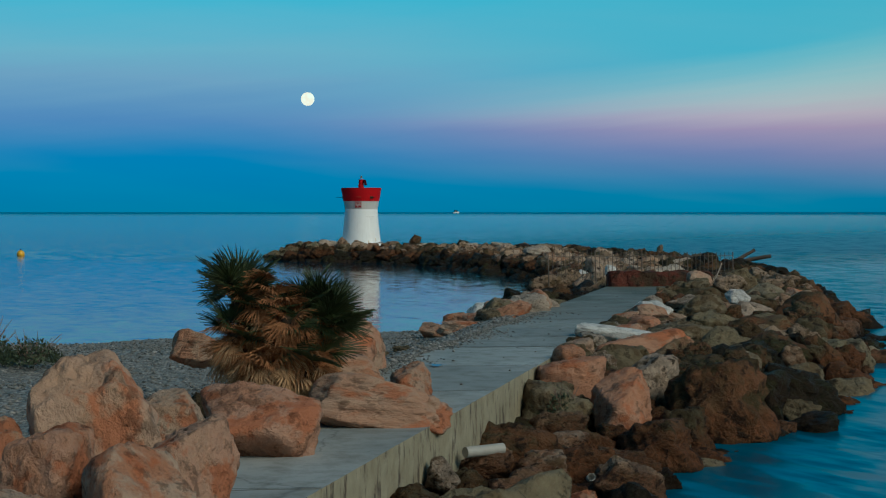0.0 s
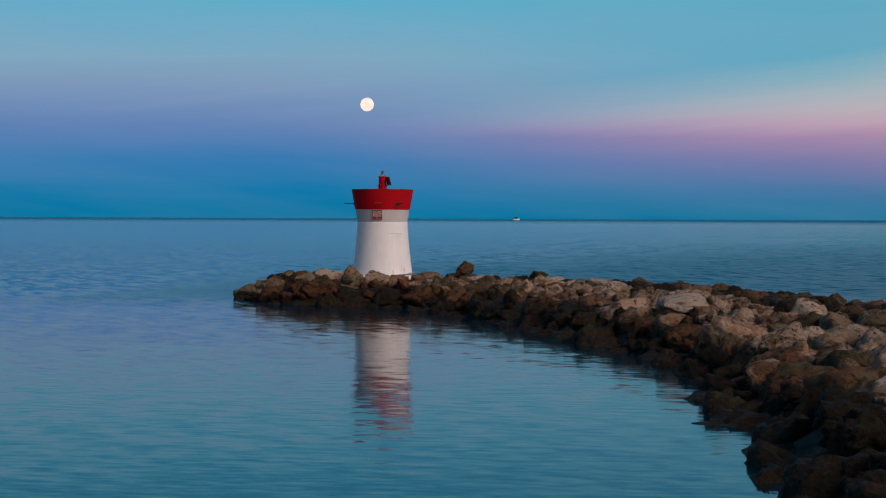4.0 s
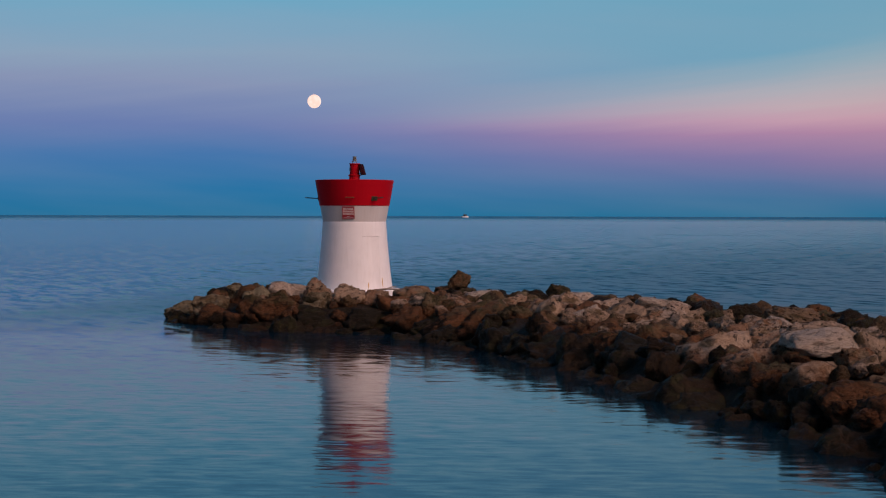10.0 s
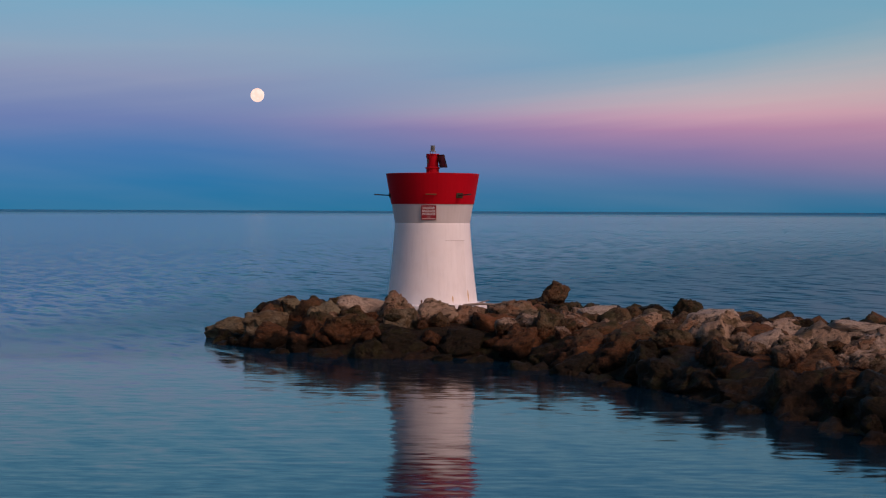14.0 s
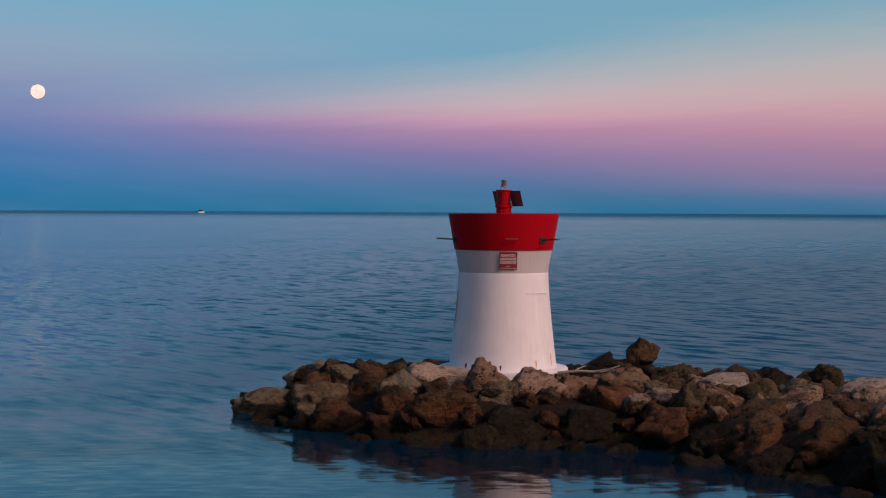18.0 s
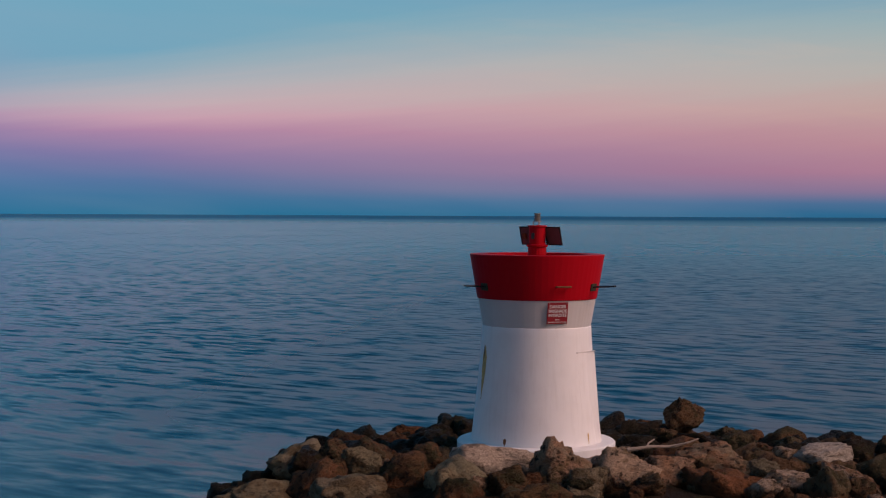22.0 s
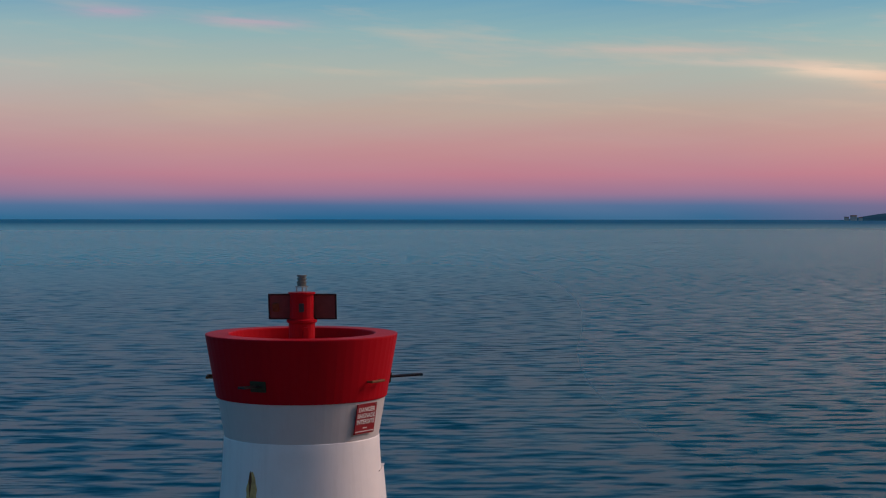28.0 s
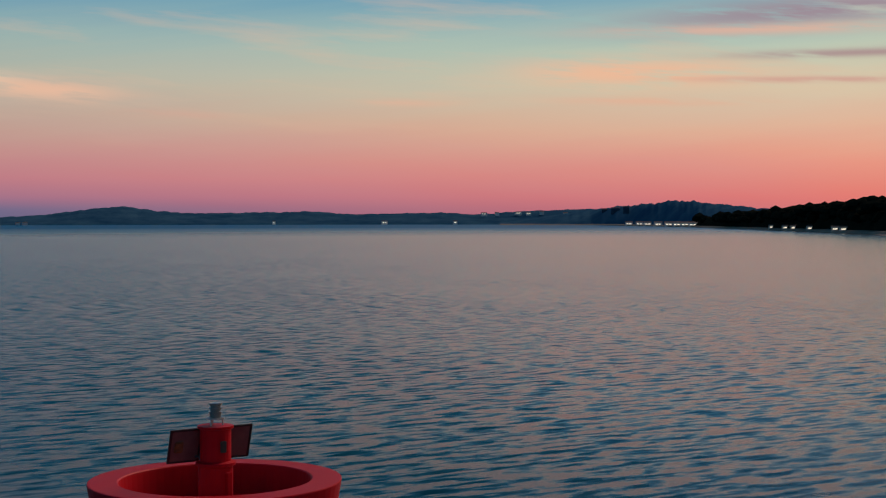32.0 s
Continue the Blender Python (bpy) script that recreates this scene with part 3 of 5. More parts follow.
def core_height(x, y):
    on_path = (y < PATH_END + 1.5) & (x > path_left(y) - 0.4) & (x < path_right(y) + 0.3)
    z = mole_height(x, y) - 0.42 + rough_z(x, y, 1.1, 0.25)
    z = np.where((y < -74) & (x < path_left(y) + 1), np.minimum(z, land_height(x, y) - 0.3), z)
    return np.where(on_path, np.minimum(z, PATH_Z - 0.6), z)


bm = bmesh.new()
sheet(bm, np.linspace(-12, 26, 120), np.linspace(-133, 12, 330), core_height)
breakwater = tagged(part("breakwater", bm, WET_SHADED, smooth=True), "curved breakwater of piled limestone boulders, dark and weedy at the waterline", "breakwater", kind="structure")


# ---- jetty path ----
def slab(name, y1, y2, drop=0.0):
    bm = bmesh.new()
    ny, nx = 8, 9
    def at(i, j, z):
        y = y1 + (y2 - y1) * j / ny
        a, b = path_left(y), path_right(y)
        x = a + (b - a) * i / nx
        return (x, y, z)
    top = [[bm.verts.new(at(i, j, PATH_Z + drop + 0.010 * noise.noise((i * 0.6, (y1 + (y2 - y1) * j / ny) * 0.8, 1.0)))) for i in range(nx + 1)] for j in range(ny + 1)]
    low = [[bm.verts.new(at(i, j, PATH_Z - 0.22)) for i in range(nx + 1)] for j in range(ny + 1)]
    for j in range(ny):
        for i in range(nx):
            bm.faces.new((top[j][i], top[j][i + 1], top[j + 1][i + 1], top[j + 1][i]))
        bm.faces.new((low[j][0], top[j][0], top[j + 1][0], low[j + 1][0]))
        bm.faces.new((top[j][nx], low[j][nx], low[j + 1][nx], top[j + 1][nx]))
    for i in range(nx):
        bm.faces.new((low[0][i], low[0][i + 1], top[0][i + 1], top[0][i]))
        bm.faces.new((top[ny][i], top[ny][i + 1], low[ny][i + 1], low[ny][i]))
    bm.normal_update()
    for f in bm.faces:
        f.material_index = 1 if abs(f.normal.z) < 0.5 else 0
    return part(name, bm, [CONCRETE, WALL], jetty_path)


bm = bmesh.new()
v = []
for y in (-150.0, PATH_END):
    for x in (path_left(y) + 0.004, path_right(y) - 0.004):
        v += [bm.verts.new((x, y, -0.8)), bm.verts.new((x, y, PATH_Z - 0.19))]
for q in ((0, 1, 5, 4), (2, 6, 7, 3), (1, 3, 7, 5), (0, 2, 3, 1), (4, 5, 7, 6)):
    bm.faces.new([v[k] for k in q])
jetty_path = tagged(part("jetty_path", bm, WALL), "grey concrete jetty path with cracked slabs and a stained side wall", "path", kind="structure")
joints = [-150, -143, -136, -129, -123.5, -118.2, -113.6, -109.4, -105.3, -101.3, -98.6, -95.8, -93.0, -89.9, -87.5, -84.0, -80.3, -77.6, PATH_END]
WIDE = (-101.3, -93.0, -80.3, -77.6)
for k, (y1, y2) in enumerate(zip(joints, joints[1:])):
    slab("slab", y1 + 0.012, y2 - 0.012, 0.0)

# dark, ragged joints between the slabs
JOINT = simple("joint_dirt", (0.035, 0.032, 0.028), 0.95, 0.4, 8)
for k, y in enumerate(joints[4:-1]):
    bm = bmesh.new()
    n_ = 26
    cut = 3 + (k * 5) % 9 if k % 3 == 1 else 0
    prev = None
    for i in range(cut, n_ + 1):
        f = i / n_
        x = path_left(y) + (path_right(y) - path_left(y)) * f
        yy = y + 0.09 * noise.noise((f * 4, y, 0))
        w = (0.025 if y in WIDE else 0.006) + (0.06 if y in WIDE else 0.02) * abs(noise.noise((f * 9, y * 2, 3)))
        now = [bm.verts.new((x, yy - w, PATH_Z + 0.015)), bm.verts.new((x, yy + w, PATH_Z + 0.015))]
        if prev:
            bm.faces.new((prev[0], now[0], now[1], prev[1]))
        prev = now
    part("joint", bm, JOINT, jetty_path)

# low red wall across the end of the path
bm = bmesh.new()
box(bm, (7.3, -74.95, 0.9), (11.6, -74.2, PATH_Z + 0.58), 0.05)
bmesh.ops.subdivide_edges(bm, edges=[e for e in bm.edges if e.calc_length() > 0.3], cuts=5, use_grid_fill=True)
bmesh.ops.subdivide_edges(bm, edges=[e for e in bm.edges if e.calc_length() > 0.5], cuts=4, use_grid_fill=True)
for q in bm.verts:
    q.co += Vector((noise.noise(q.co * 2.3), noise.noise(q.co * 2.1 + Vector((9, 0, 0))) * 1.6, noise.noise(q.co * 1.6 + Vector((0, 7, 0))) * 1.8)) * 0.09
tagged(part("end_wall", bm, EARTHRED), "low weathered red wall closing the path", "wall", kind="structure")

# ---- lighthouse ----
def round_to(th, r, z):
    """A place on the tower: th degrees from -y towards -x."""
    a = radians(th)
    return Vector((-r * math.sin(a), -r * math.cos(a), z))


def facing(th, r, z):
    """A pose on the tower's face: x along it, y up, z outwards."""
    return Matrix.Translation(round_to(th, r, z)) @ Matrix.Rotation(-radians(th), 4, "Z") @ Matrix.Rotation(radians(90), 4, "X")


def lighthouse():
    t = thing("lighthouse", "small round white lighthouse with a red flared top and solar panels", "lighthouse")
    bm = bmesh.new()
    lathe(bm, [(0, 1.0), (2.12, 1.0), (2.14, 1.04), (2.14, 1.36), (2.10, 1.40), (1.7, 1.42)])
    part("plinth", bm, WHITE, t, smooth=False)
    bm = bmesh.new()
    prof = [(1.77 - 0.30 * (1 - (1 - k / 14) ** 1.35), 1.38 + 3.1 * k / 14) for k in range(15)]
    lathe(bm, prof + [(1.465, 4.50), (1.43, 4.505)])
    part("tower_body", bm, WHITE, t, smooth=True)
    bm = bmesh.new()
    lathe(bm, [(1.40, 4.46), (1.455, 4.465), (1.585, 5.235), (1.50, 5.24)])
    part("collar", bm, GREY, t, "off-white painted collar")
    bm = bmesh.new()
    lathe(bm, [(1.45, 5.225), (1.605, 5.232), (1.615, 5.25), (1.815, 6.395), (1.81, 6.41), (1.79, 6.415), (1.40, 6.415), (1.38, 6.40), (1.36, 5.95), (1.34, 5.93), (0.0, 5.93)])
    part("gallery", bm, RED, t, "bright red flared gallery with a hollow top")
    # column, lamp and panels
    bm = bmesh.new()
    lathe(bm, [(0.0, 5.92), (0.25, 5.92), (0.25, 6.60), (0.29, 6.62), (0.29, 6.66), (0.225, 6.68), (0.225, 7.14), (0.26, 7.15), (0.26, 7.185), (0.0, 7.19)], 20)
    col = part("column", bm, RED, t, "red lamp column")
    bm = bmesh.new()
    box(bm, (-0.05, -0.085, -0.005), (0.05, 0.085, 0.02), 0.01, facing(62, 0.228, 6.90))
    part("hatch", bm, BLACK, col)
    bm = bmesh.new()
    box(bm, (-0.055, -0.44, -0.01), (0.055, 0.2, 0.05), 0.012, facing(45, 0.235, 6.33))
    part("cable_duct", bm, RED, col)
    lamp = thing("lamp", "", "")
    lamp.parent = t
    bm = bmesh.new()
    lathe(bm, [(0.0, 7.29), (0.085, 7.29), (0.085, 7.36), (0.10, 7.365), (0.10, 7.385), (0.075, 7.39), (0.075, 7.42), (0.10, 7.425), (0.10, 7.445), (0.075, 7.45), (0.075, 7.475), (0.095, 7.48), (0.095, 7.51), (0.0, 7.52)], 20)
    part("lens", bm, LENS, lamp, "ribbed glass lantern lens")
    for k in range(3):
        bm = bmesh.new()
        p = Vector((0.105 * math.cos(k * 2.09 + 0.4), 0.105 * math.sin(k * 2.09 + 0.4), 0))
        tube(bm, p + Vector((0, 0, 7.17)), p + Vector((0, 0, 7.31)), 0.014, seg=8)
        part("leg", bm, STEEL, lamp)
    bm = bmesh.new()
    tube(bm, (0, 0, 7.28), (0, 0, 7.30), 0.13, seg=18)
    part("lamp_plate", bm, STEEL, lamp)
    # the two panels lean back in one plane behind the column, backs to the cove
    along, out = Vector((0.43, -0.903, 0)), Vector((0.903, 0.43, 0))
    for side in (-1, 1):
        centre = along * (side * 0.40) + out * 0.18 + Vector((0, 0, 6.90))
        m = Matrix.Translation(centre) @ Matrix.Rotation(math.atan2(along.y, along.x), 4, "Z") @ Matrix.Rotation(radians(17), 4, "X")
        bm = bmesh.new()
        for lo, hi in (((-0.25, -0.015, -0.26), (-0.215, 0.015, 0.26)), ((0.215, -0.015, -0.26), (0.25, 0.015, 0.26)), ((-0.215, -0.015, 0.23), (0.215, 0.015, 0.26)), ((-0.215, -0.015, -0.26), (0.215, 0.015, -0.23))):
            box(bm, lo, hi, 0.004, m)
        fr = part("panel_frame", bm, BLACK, t, "dark solar panel frame")
        bm = bmesh.new()
        box(bm, (-0.215, -0.006, -0.23), (0.215, 0.002, 0.23), 0.0, m)
        part("panel_back", bm, PANEL, fr)
        bm = bmesh.new()
        box(bm, (-0.213, 0.003, -0.228), (0.213, 0.012, 0.228), 0.0, m)
        part("panel_cells", bm, CELL, fr)
        bm = bmesh.new()
        tube(bm, Vector((0, 0, 6.72)), along * (side * 0.22) + out * 0.22 + Vector((0, 0, 6.72)), 0.02, seg=8)
        part("bracket", bm, BLACK, fr)
        if side < 0:
            bm = bmesh.new()
            box(bm, (-0.17, -0.05, -0.09), (-0.04, -0.006, 0.08), 0.015, m)
            part("junction_box", bm, RUST, fr)
    # notice
    bm = bmesh.new()
    box(bm, (-0.285, -0.285, -0.01), (0.285, 0.285, 0.012), 0.006, facing(12, 1.555, 4.91) @ Matrix.Rotation(radians(9.5), 4, "X"))
    sign = part("notice", bm, SIGN_RED, t, "red notice in white capitals: danger, no bathing")
    face = facing(12, 1.569, 4.91) @ Matrix.Rotation(radians(9.5), 4, "X")
    for word, y, size in (("DANGER", 0.135, 0.115), ("BAIGNADE", 0.02, 0.115), ("INTERDITE", -0.095, 0.115)):
        cu = bpy.data.curves.new("lettering", "FONT")
        cu.body, cu.size, cu.align_x, cu.extrude, cu.offset = word, size, "CENTER", 0.003, 0.003
        tmp = new("lettering", cu)
        me = bpy.data.meshes.new_from_object(tmp.evaluated_get(bpy.context.evaluated_depsgraph_get()))
        bpy.data.objects.remove(tmp)
        me.materials.clear()
        me.materials.append(SIGN_WHITE)
        w = max(q.co.x for q in me.vertices) - min(q.co.x for q in me.vertices)
        ob = new("lettering", me)
        ob.parent = sign
        ob.matrix_basis = face @ Matrix.Translation((0, y, 0)) @ Matrix.Diagonal((min(1.0, 0.5 / w), 1, 1, 1))
    for lo, hi in (((-0.06, -0.185, 0.0), (0.06, -0.165, 0.003)), ((-0.26, -0.245, 0.0), (0.26, -0.228, 0.003))):
        bm = bmesh.new()
        box(bm, lo, hi, 0.0, face)
        part("small_print", bm, SIGN_WHITE, sign)
    for x in (-0.24, 0.24):
        for y in (-0.265, 0.265):
            bm = bmesh.new()
            tube(bm, face @ Vector((x, y, 0.0)), face @ Vector((x, y, 0.008)), 0.012, seg=8)
            part("screw", bm, STEEL, sign)
    # projecting hatch housing on the body
    bm = bmesh.new()
    m = Matrix.Rotation(-radians(-28), 4, "Z")
    w, top, low = 0.40, 3.83, 1.42
    vs = [bm.verts.new(m @ Vector(p)) for p in ((-w, -1.446, top), (w, -1.56, top), (w, -1.775, low), (-w, -1.702, low), (-w, -1.2, top), (w, -1.2, top), (w, -1.3, low), (-w, -1.3, low))]
    for q in ((0, 3, 2, 1), (0, 1, 5, 4), (1, 2, 6, 5), (0, 4, 7, 3)):
        bm.faces.new([vs[k] for k in q])
    bmesh.ops.bevel(bm, geom=[e for e in bm.edges if len(e.link_faces) == 2], offset=0.02, segments=2, affect="EDGES")
    part("door_housing", bm, WHITE, t, "white projecting door housing")
    bm = bmesh.new()
    vs = [bm.verts.new(m @ Vector(p)) for p in ((-w - 0.01, -1.47, top + 0.004), (w + 0.01, -1.575, top + 0.004), (w + 0.01, -1.3, top + 0.004), (-w - 0.01, -1.3, top + 0.004))]
    up = bmesh.ops.extrude_face_region(bm, geom=[bm.faces.new(vs)])
    bmesh.ops.translate(bm, vec=(0, 0, 0.02), verts=[q for q in up["geom"] if isinstance(q, bmesh.types.BMVert)])
    part("drip_ledge", bm, GREY, t)
    # brackets and handles
    for th, tip in ((88, 2.28), (-31, 2.30)):
        bm = bmesh.new()
        side = round_to(th + 90, 0.05, 0)
        for s in (-1, 1):
            tube(bm, round_to(th, 1.6, 5.56) + side * s, round_to(th, tip, 5.60) + side * s, 0.022, seg=8)
        tube(bm, round_to(th, tip - 0.03, 5.60) - side * 1.4, round_to(th, tip - 0.03, 5.60) + side * 1.4, 0.024, seg=8)
        bk = part("spout", bm, BLACK, t, "black projecting spar")
        bm = bmesh.new()
        box(bm, (-0.16, -0.10, 0.0), (0.16, 0.10, 0.03), 0.01, facing(th, 1.66, 5.56) @ Matrix.Rotation(radians(8), 4, "X"))
        part("spout_plate", bm, VERDIGRIS, bk)
    bm = bmesh.new()
    for s in (-1, 1):
        tube(bm, round_to(8.7 + s * 6, 1.62, 5.60), round_to(8.7 + s * 6, 1.77, 5.60), 0.022, seg=8)
    tube(bm, round_to(2.2, 1.79, 5.60), round_to(15.2, 1.79, 5.60), 0.024, seg=8)
    part("grab_handle", bm, RUST, t)
    bm = bmesh.new()
    for s in (-1, 1):
        tube(bm, round_to(150 + s * 6, 1.62, 5.60), round_to(150 + s * 6, 1.79, 5.60), 0.022, seg=8)
    tube(bm, round_to(143.5, 1.79, 5.60), round_to(156.5, 1.79, 5.60), 0.024, seg=8)
    part("grab_handle", bm, RUST, t)
    # rust runs, each a thin crust with ragged edges
    def run(th, z1, z2, width, mat, name="rust_run"):
        bm = bmesh.new()
        n = 14
        rows = []
        for k in range(n + 1):
            f = k / n
            z = z1 + (z2 - z1) * f
            r = 1.77 - 0.30 * (1 - (1 - (z - 1.38) / 3.1) ** 1.35) + 0.006
            half = width * (0.15 + math.sin(math.pi * min(1, f * 1.1) ** 0.7) * 0.85) * (1 + 0.35 * noise.noise((th, k * 0.9, 0))) / r
            rows.append([bm.verts.new(round_to(th + math.degrees(s * half), r, z)) for s in (-0.5, 0, 0.5)])
        for p, q in zip(rows, rows[1:]):
            for c in (0, 1):
                bm.faces.new((p[c], p[c + 1], q[c + 1], q[c]))
        part(name, bm, mat, t)
    run(97, 3.98, 2.55, 0.24, RUST_PALE)
    run(98.5, 3.99, 3.5, 0.07, RUST)
    run(-46, 1.95, 1.45, 0.06, RUST_PALE)
    run(-20, 1.75, 1.44, 0.05, RUST_PALE)
    run(60, 1.62, 1.42, 0.09, RUST)
    run(20, 1.60, 1.42, 0.07, RUST)
    return t


lighthouse()

# ---- distance: the far coast, moon, boat and buoy ----
VIEW = Vector((-22.0, 0.4, 0.0))
TURN = 0.7   # the coast's bearing, added to the azimuths below


def polar(az, dist, z=0.0):
    a = radians(az + TURN)
    return VIEW + Vector((dist * math.sin(a), dist * math.cos(a), z))


def ridge(name, mat, az1, az2, dist, height, depth, label, steps=260, jag=0.0, category="hill"):
    """A hill range: dist and height (in degrees seen from the tower) as functions of the azimuth."""
    bm = bmesh.new()
    rows = []
    for k in range(steps + 1):
        az = az1 + (az2 - az1) * k / steps
        d = dist(az)
        top = math.tan(radians(height(az))) * (d + depth * 0.5)
        top *= 1 + 0.07 * noise.noise((az * 2.1, 0, 5)) + jag * noise.noise((az * 9.0, 0, 1)) + jag * 0.7 * noise.noise((az * 27.0, 3, 1))
        line = []
        for j, f in enumerate((-0.02, 0.0, 0.15, 0.3, 0.45, 0.6, 0.8, 1.0)):
            z = (-3.0, 1.2, 0.38, 0.70, 0.95, 1.0, 0.6, 0.0)[j]
            z = z if j < 2 else max(0.0, top) * z * (1 + 0.16 * noise.noise((az * 5, f * 4, 2)) * (1 - f))
            line.append(bm.verts.new(polar(az, d + depth * f, z)))
        rows.append(line)
    for p, q in zip(rows, rows[1:]):
        for a, b, c, e in zip(p, p[1:], q[1:], q):
            bm.faces.new((a, b, c, e))
    return tagged(part(name, bm, mat, smooth=True), label, category, kind="structure")


def knots(pairs):
    xs, ys = zip(*pairs)
    return lambda v: float(np.interp(v, xs, ys))


ridge("headland", HAZY_LAND, 79.9, 113, lambda a: 4050, knots([(79.9, 0.0), (81.2, 0.24), (83.3, 0.37), (85, 0.58), (86.3, 0.70), (87.5, 0.52), (88.9, 0.43), (92, 0.47), (93.4, 0.50), (95, 0.39), (98, 0.46), (99.6, 0.38), (101.4, 0.50), (104, 0.6), (113, 0.5)]), 500,
      "low headland across the bay, coloured blue with haze", jag=0.03)
ridge("castle_hill", HAZY_LAND, 100.5, 116, knots([(100.5, 3500), (104, 3300), (108, 2500), (112, 2000), (116, 1700)]), knots([(100.5, 0.12), (103.5, 0.5), (104.6, 0.66), (106, 0.82), (107.2, 0.98), (108.3, 0.9), (110, 0.72), (116, 0.6)]), 420,
      "wooded hill with old buildings on its top, coloured blue with haze", jag=0.05)
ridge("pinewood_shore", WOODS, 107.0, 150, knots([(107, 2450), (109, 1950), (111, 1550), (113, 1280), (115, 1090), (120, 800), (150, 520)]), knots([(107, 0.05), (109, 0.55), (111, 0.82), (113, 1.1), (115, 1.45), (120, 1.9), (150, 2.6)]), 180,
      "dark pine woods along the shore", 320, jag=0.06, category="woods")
# sandy rim under the woods
bm = bmesh.new()
prev = None
dist = knots([(100.5, 3490), (104, 3290), (107, 2440), (109, 1940), (111, 1540), (113, 1268), (115, 1076), (120, 785), (150, 505)])
for k in range(121):
    az = 100.5 + 49.5 * k / 120
    now = [bm.verts.new(polar(az, dist(az) - 14, -0.5)), bm.verts.new(polar(az, dist(az) - 6, 1.6)), bm.verts.new(polar(az, dist(az) + 30, 3.0))]
    if prev:
        for c in (0, 1):
            bm.faces.new((prev[c], now[c], now[c + 1], prev[c + 1]))
    prev = now
tagged(part("far_beach", bm, SOIL), "narrow sandy strip of the far shore", "beach", kind="structure")


def blob(bm, c, r, rnd):
    made = bmesh.ops.create_icosphere(bm, subdivisions=1, radius=1.0)["verts"]
    for q in made:
        q.co = Vector(c) + Vector((q.co.x * r[0], q.co.y * r[1], q.co.z * r[2])) * rnd.uniform(0.75, 1.2)


rnd = random.Random(5)
bm = bmesh.new()
for k in range(150):
    az = 108 + 9.5 * rnd.random() ** 0.8
    d = dist(az) + rnd.uniform(15, 80)
    h = rnd.uniform(6, 11) * (0.7 + d / 2600)
    base = polar(az, d, math.tan(radians(knots([(108, 0.2), (111, 0.62), (115, 1.15), (120, 1.5)])(az))) * d * rnd.uniform(0.45, 0.92))
    for j in range(5):
        s = h * rnd.uniform(0.3, 0.55)
        blob(bm, base + Vector((rnd.uniform(-h, h) * 0.6, rnd.uniform(-h, h) * 0.6, h * rnd.uniform(0.1, 0.5))), (s, s, s * 0.7), rnd)
tagged(part("pine_trees", bm, WOODS), "dense dark pine crowns on the far shore", "trees", kind="stuff")


def far_house(az, d, z, w, h, lit, label, dark=False):
    ob = thing("far_house", label, "house", "houses along the far shore", at=polar(az, d, z))
    ob.rotation_euler.z = -radians(az + TURN)
    bm = bmesh.new()
    box(bm, (-w / 2, 0, -4), (w / 2, w * 0.5, h), 0.15)
    part("wall", bm, FAR_SILHOUETTE if dark else FAR_WALL, ob)
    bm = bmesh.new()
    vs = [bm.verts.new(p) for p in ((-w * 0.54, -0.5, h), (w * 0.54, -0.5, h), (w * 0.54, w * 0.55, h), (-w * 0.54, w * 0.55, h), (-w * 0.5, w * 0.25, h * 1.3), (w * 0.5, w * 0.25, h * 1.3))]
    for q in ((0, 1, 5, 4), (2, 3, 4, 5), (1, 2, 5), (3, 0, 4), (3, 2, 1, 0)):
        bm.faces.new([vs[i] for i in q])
    part("roof", bm, FAR_SILHOUETTE if dark else FAR_ROOF, ob)
    for k in range(lit):
        x = -w * 0.38 + w * 0.76 * (k + 0.5) / lit
        bm = bmesh.new()
        box(bm, (x - w * 0.26 / lit, -0.35, h * 0.34), (x + w * 0.26 / lit, -0.05, h * 0.58))
        part("lit_window", bm, LAMPS, ob, "warm lit window")


FAR_WALL = simple("far_plaster", (0.6, 0.57, 0.54), 0.8, 0.2, 0.2)
# hilltop houses take the hills' hazy blue, as silhouettes against the sky
FAR_SILHOUETTE = simple("hazy_silhouette", (0.022, 0.05, 0.085), 0.9, 0.2, 0.2)
FAR_ROOF = simple("far_tiles", (0.10, 0.06, 0.05), 0.8, 0.2, 0.2)
for az, w, lit in ((96.1, 16, 2), (91.9, 9, 1), (98.8, 12, 1), (102.7, 9, 1)):
    far_house(az, 4030, 2, w, 7, lit, "small pale waterside house with a lit front")
for az, z, w in ((99.9, 27, 17), (100.4, 28, 12), (101.2, 29, 19), (101.6, 28, 14), (102.1, 30, 13), (103.0, 27, 12)):
    far_house(az, 4180, z, w, 5, 2 if w > 13 else 0, "pale hillside house with evening lights")
for az, z, w in ((104.5, 62, 9), (104.9, 66, 12), (105.3, 66, 8)):
    far_house(az, dist(az) + 200, math.tan(radians(knots([(103.5, 0.5), (104.6, 0.66), (106, 0.82)])(az))) * (dist(az) + 210) - 12, w * 1.6, 9, 0, "old house on the hilltop, coloured as a hazy silhouette", True)
for az in (105.4, 105.8, 106.1, 106.5, 106.9, 107.2, 107.5, 107.8):
    far_house(az, dist(az) + 12, 1.5, 14, 5.5, 2, "low beachside building with a lit front")
for az in (110.7, 111.2, 111.5, 112.1, 113.0, 113.3):
    far_house(az, dist(az) + 10, 1.5, 7, 3.4, 1, "beach hut with a lamp")
for az, w, h in ((80.1, 12, 7), (80.35, 16, 10), (80.6, 10, 6), (82.5, 11, 5), (82.75, 14, 6)):
    far_house(az, 4010, 1, w, h, 0, "pale building at the foot of the headland")

